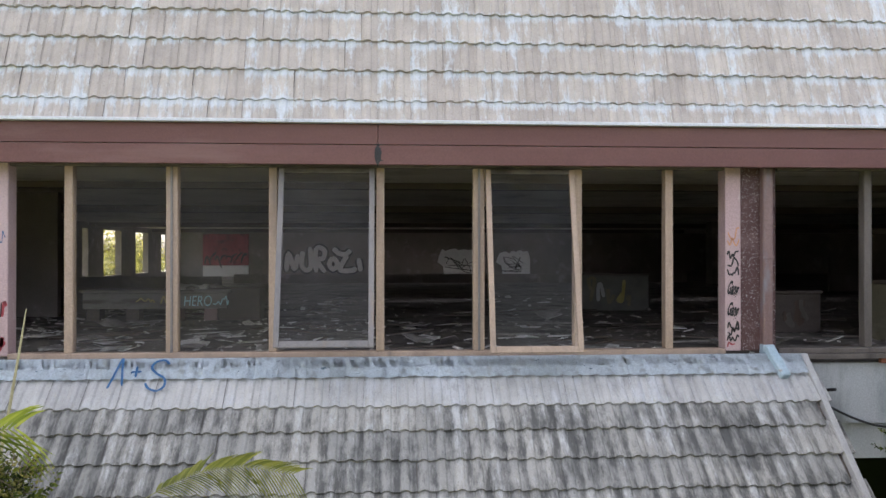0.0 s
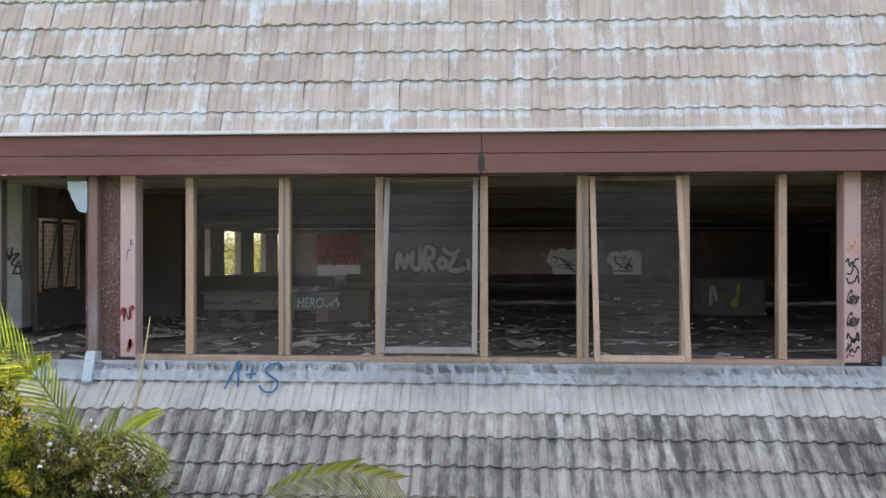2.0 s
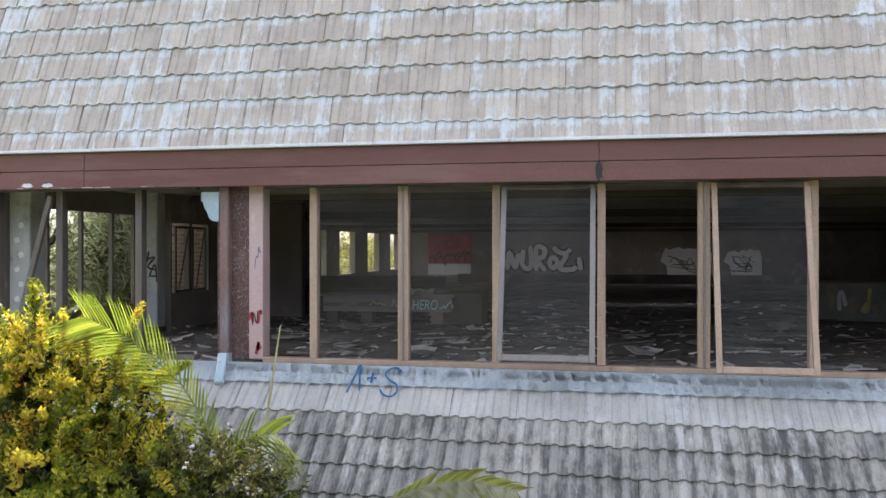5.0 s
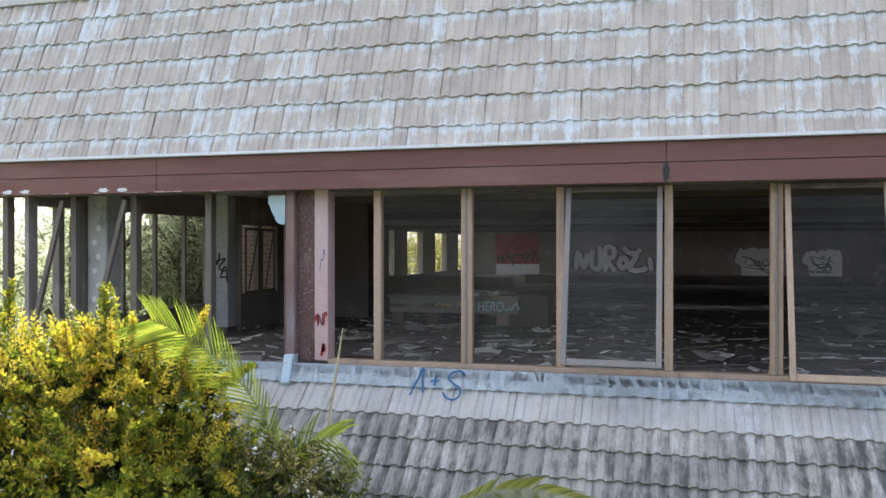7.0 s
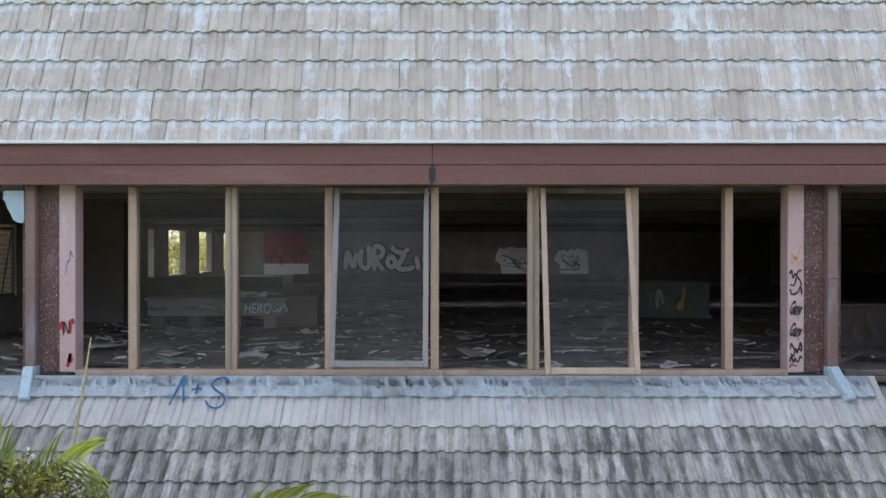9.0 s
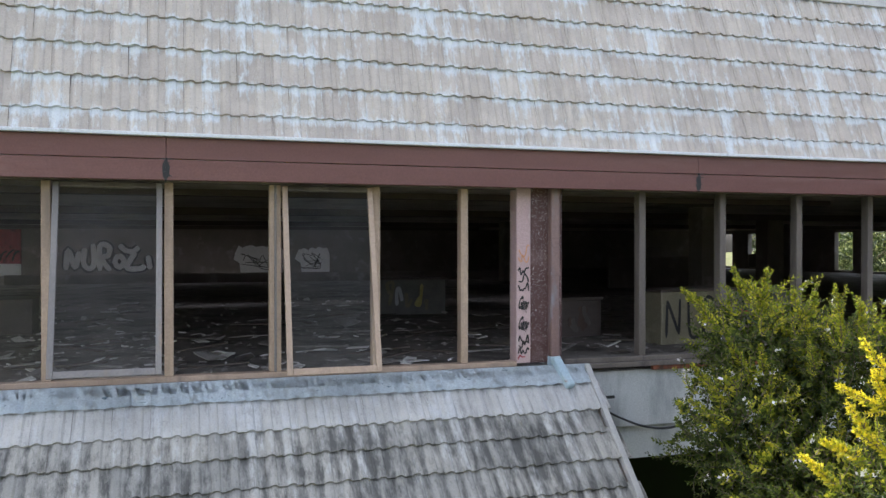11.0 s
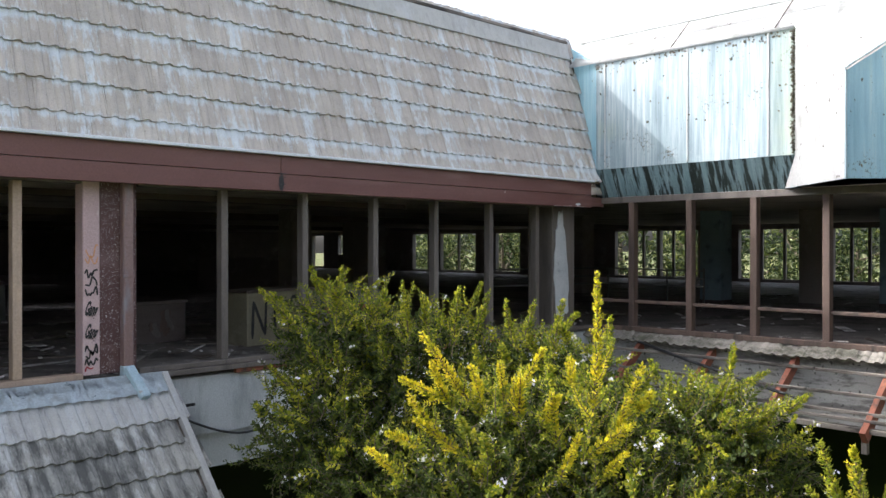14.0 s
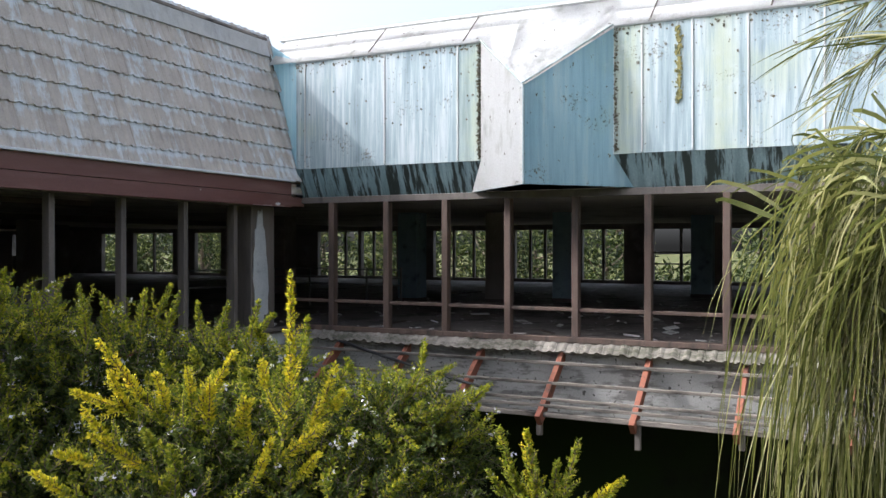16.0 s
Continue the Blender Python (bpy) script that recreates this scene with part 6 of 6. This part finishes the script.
tube(bm, [Vector((sp[0].x, sp[0].y, GROUND_Z))] + sp, [0.014, 0.013, 0.011, 0.009, 0.004], 6)
tagged(finish("dry_stalk", bm, M_STALK), "thin dry flower stalk standing before the lower roof", "plant stalk")

weep = empty("weeping_palm", WEEP_HEART[0], WEEP_HEART[1] - 0.3, GROUND_Z, "palm with long weeping olive-green leaves beside the court", "palm")
rng = random.Random(21)
for i, tops in enumerate(WEEP_TOPS):
    pts = [Vector(p) for p in tops]
    if i in (4, 5):
        pts = [p + Vector((0.09, -0.18, 0.0)) for p in pts]
    else:
        pts = [Vector((p.x, p.y + 0.2 * (pts[0].y - p.y), p.z)) for p in pts]
    lv = Leaves()
    lv.stem(pts, 0.016, 0.006)
    feather = i in (4, 5)
    for k in range(90 if feather else 96):
        u = rng.uniform(0.18, 1.0) * (len(pts) - 1)
        j = min(int(u), len(pts) - 2)
        p, d = pts[j].lerp(pts[j + 1], u - j), (pts[j + 1] - pts[j]).normalized()
        sgn = 1 if k % 2 else -1
        side = d.cross(Vector((0, 0, 1))).normalized() * sgn
        if feather:
            w, lng, drop = (d * 0.75 + side * 0.3 + Vector((0, 0, -0.5 if sgn > 0 else 0.25)) + rand_way(rng) * 0.12).normalized(), rng.uniform(0.28, 0.48), 0.18
            lv.blade([p + w * lng * q + Vector((0, 0, -drop * lng * q * q)) for q in (0, 0.25, 0.5, 0.75, 1)], 0.010)
        else:
            stiff = k % 3 == 0   # young leaflets stand out before they droop
            w, lng = (d * 0.8 + side * 0.5 + Vector((0, 0, 0.30)) + rand_way(rng) * (0.9 if stiff else 0.6)).normalized(), rng.uniform(0.25, 0.55) if stiff else rng.uniform(0.2, 0.6)
            fall = rng.uniform(0.05, 0.35) if stiff else rng.uniform(0.6, 1.75)
            way, drift = [], rand_way(rng) * rng.uniform(0.03, 0.22)
            for q in (0, 0.12, 0.25, 0.4, 0.6, 0.8, 1):
                way.append(p + w * lng * (1 - (1 - q) ** 2.2) + Vector((0, 0, -fall * q ** 1.5)) + Vector((drift.x, drift.y, 0)) * q * q + Vector((rng.gauss(0, 0.006), rng.gauss(0, 0.006), 0)))
            lv.blade(way, rng.choice((0.009, 0.013, 0.018, 0.024, 0.032)))
    lv.put("frond", M_WEEP, weep)
bm = bmesh.new()
h = Vector(WEEP_HEART)
tube(bm, [Vector((h.x, h.y - 0.3, GROUND_Z)), Vector((h.x + 0.08, h.y - 0.25, -1)), h], [0.16, 0.13, 0.10], 10)
hold(part("trunk", bm, M_BARK, None, smooth=True), weep)


# ---- trees beyond the far windows ----
def far_tree(x, y, height, r, seed, n=800, size=0.34, leaf=M_FAR, slim=0.3):
    rng = random.Random(seed)
    t = empty("tree", x, y, GROUND_Z, "leafy tree seen through the far windows", "tree", group="trees round the building")
    bm = bmesh.new()
    tube(bm, [Vector((x, y, GROUND_Z)), Vector((x + 0.1, y, GROUND_Z + height * 0.4)), Vector((x, y + 0.1, GROUND_Z + height * 0.8))], [0.2, 0.15, 0.06], 7)
    for k in range(5):
        a = k * 1.3 + seed
        z = GROUND_Z + height * (0.3 + 0.1 * k)
        tube(bm, [Vector((x, y, z)), Vector((x + math.cos(a) * r * 0.5, y + math.sin(a) * r * 0.5, z + 0.5)), Vector((x + math.cos(a) * r * 0.9, y + math.sin(a) * r * 0.9, z + 1.2))], [0.07, 0.05, 0.02], 5)
    hold(part("trunk", bm, M_BARK, None), t)
    lv = Leaves()
    for k in range(n // 8):
        w = rand_way(rng) * rng.uniform(0.4, 1.0)
        c = Vector((x + w.x * r, y + w.y * r, GROUND_Z + height * 0.55 + w.z * height * 0.5))
        for j in range(8):
            lv.leaf(c + rand_way(rng) * 0.4 * rng.random(), rand_way(rng), rand_way(rng), size * rng.uniform(0.6, 1.3), size * slim)
    lv.put("crown", leaf, t, kind="stuff")
    return t


for k in range(26):
    if k not in (9, 21):
        far_tree(34.6 + 2.2 * (k % 3) + random.uniform(-0.5, 0.5), -14 + 2.0 * k, 4.5 if k in (5, 6, 7) else 6.5 + 2 * random.random(), 1.75, 30 + k, 2400, 0.30)
for k in range(13):
    far_tree(42 + 1.5 * (k % 2), -14 + 4.2 * k, 4.6 if k == 3 else 7.5 + random.random(), 2.7, 90 + k, 2200, 0.42)
for k, (x, y, r) in enumerate(((-8.75, 5.5, 0.75), (-8.4, 4.6, 0.6), (-9.3, 1.0, 0.95), (-9.0, 2.6, 0.95), (-9.4, 3.9, 0.9), (-9.7, 5.4, 0.95), (-10.6, 4.6, 1.0), (-11.5, 2.0, 1.6), (-12.2, 5.0, 1.7), (-15.0, 0.0, 1.9), (-14.2, 35.0, 1.9), (-14.6, 38.4, 1.9), (-14.2, 42.0, 1.9), (-14.8, 45.5, 1.9))):
    far_tree(x, y, 6.4 + random.random(), r, 60 + k, 2600, 0.34, M_OLIVE if y > 20 else M_NEAR, 0.2 if y > 20 else 0.10)

# ---- roof tiles ----
TILE_W, TILE_G = 0.327, 0.329


def tile_lists(w=TILE_W, g=TILE_G):
    """One interlocking tile with two barrel rolls and a thick front lip; y runs down the slope, the lip at y = 0."""
    roll = ((0.0, 0.002), (0.10, 0.0), (0.20, 0.012), (0.36, 0.021), (0.54, 0.016), (0.66, 0.0))
    prof = [(w / 2 * (u + k), h) for k in range(2) for u, h in roll] + [(w * 0.955, 0.002), (w * 0.965, 0.009), (w, 0.009)]
    verts, faces, n = [], [], len(prof)
    for y, t in ((-g - 0.05, 0.0), (0.0, 0.034), (-0.002, 0.003)):
        for k, (u, h) in enumerate(prof):
            cut = -0.5 * h if y > -0.1 else 0
            verts.append((u - w / 2 + (0.0006 if k == 0 else -0.0006 if k == n - 1 else 0), y + cut, t + h))
    for r in range(2):
        for k in range(n - 1):
            faces.append((r * n + k, (r + 1) * n + k, (r + 1) * n + k + 1, r * n + k + 1))
    return verts, faces


def tile_roof(roof, frame_m, x0, x1, lips, material, name, near, wide=TILE_W):
    tv, tf = tile_lists(wide)
    me = bpy.data.meshes.new(name)
    me.from_pydata(tv, [], tf)
    me.materials.append(material)
    count, rest_v, rest_f = 0, [], []
    for r, s in enumerate(lips):
        shift = wide / 2 * (r % 2)
        k = 0
        while x0 + shift + k * wide < x1:
            x = x0 + shift + (k + 0.5) * wide
            k += 1
            if x + wide / 2 > x1 + 0.19:
                continue
            m = frame_m @ pose(x + random.uniform(-0.002, 0.002), s + random.uniform(-0.006, 0.006), random.uniform(0, 0.004), random.uniform(-0.6, 0.6), random.uniform(-0.5, 0.5), random.uniform(-0.5, 0.5))
            if near[0] < x < near[1] and count < 300:
                ob = new(name, me)
                ob.parent = roof
                ob.matrix_basis = m
                count += 1
            else:
                b = len(rest_v)
                rest_v += [tuple(m @ Vector(p)) for p in tv]
                rest_f += [tuple(i + b for i in f) for f in tf]
    if rest_v:
        tagged(from_lists("far_" + name + "s", rest_v, rest_f, material, roof), kind="stuff")


UP_LIPS = [UP_LEN - 0.012] + [2.211 - 0.333 * k for k in range(7)]
tile_roof(roof_upper, UPPER, X_ROOF, 12.0, UP_LIPS, M_TILE, "roof_tile", (-4.2, 8.2))
LOW_LIPS = [0.557, 0.832, 1.141, 1.455] + [1.455 + 0.314 * k for k in range(1, 5)]
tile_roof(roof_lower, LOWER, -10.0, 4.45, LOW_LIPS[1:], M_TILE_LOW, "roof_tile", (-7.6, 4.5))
tile_roof(roof_lower, LOWER, -10.0 + TILE_W / 2, 4.45, LOW_LIPS[:1], M_TILE_TOP, "top_tile", (-9.0, 4.5))
# one broken row of old tiles left along the head of the stripped roof
WING_LOW = Matrix(((0, -0.757, -0.653, 11.98), (1, 0, 0, 0), (0, -0.653, 0.757, -0.06), (0, 0, 0, 1)))
tv, tf = tile_lists(0.335, 0.19)
me_old = bpy.data.meshes.new("old_tile")
me_old.from_pydata(tv, [], tf)
me_old.materials.append(M_TILE_OLD)
for k in range(46):
    ob = new("old_tile", me_old)
    ob.parent = frame_b
    ob.matrix_parent_inverse = Matrix.Translation(-Vector(frame_b.location))
    ob.matrix_basis = WING_LOW @ pose(0.1 - 0.335 * (k + 0.5), 0.235 + random.uniform(-0.025, 0.012), 0.0, random.uniform(-3, 3), random.uniform(-1, 1), random.uniform(-2, 2))
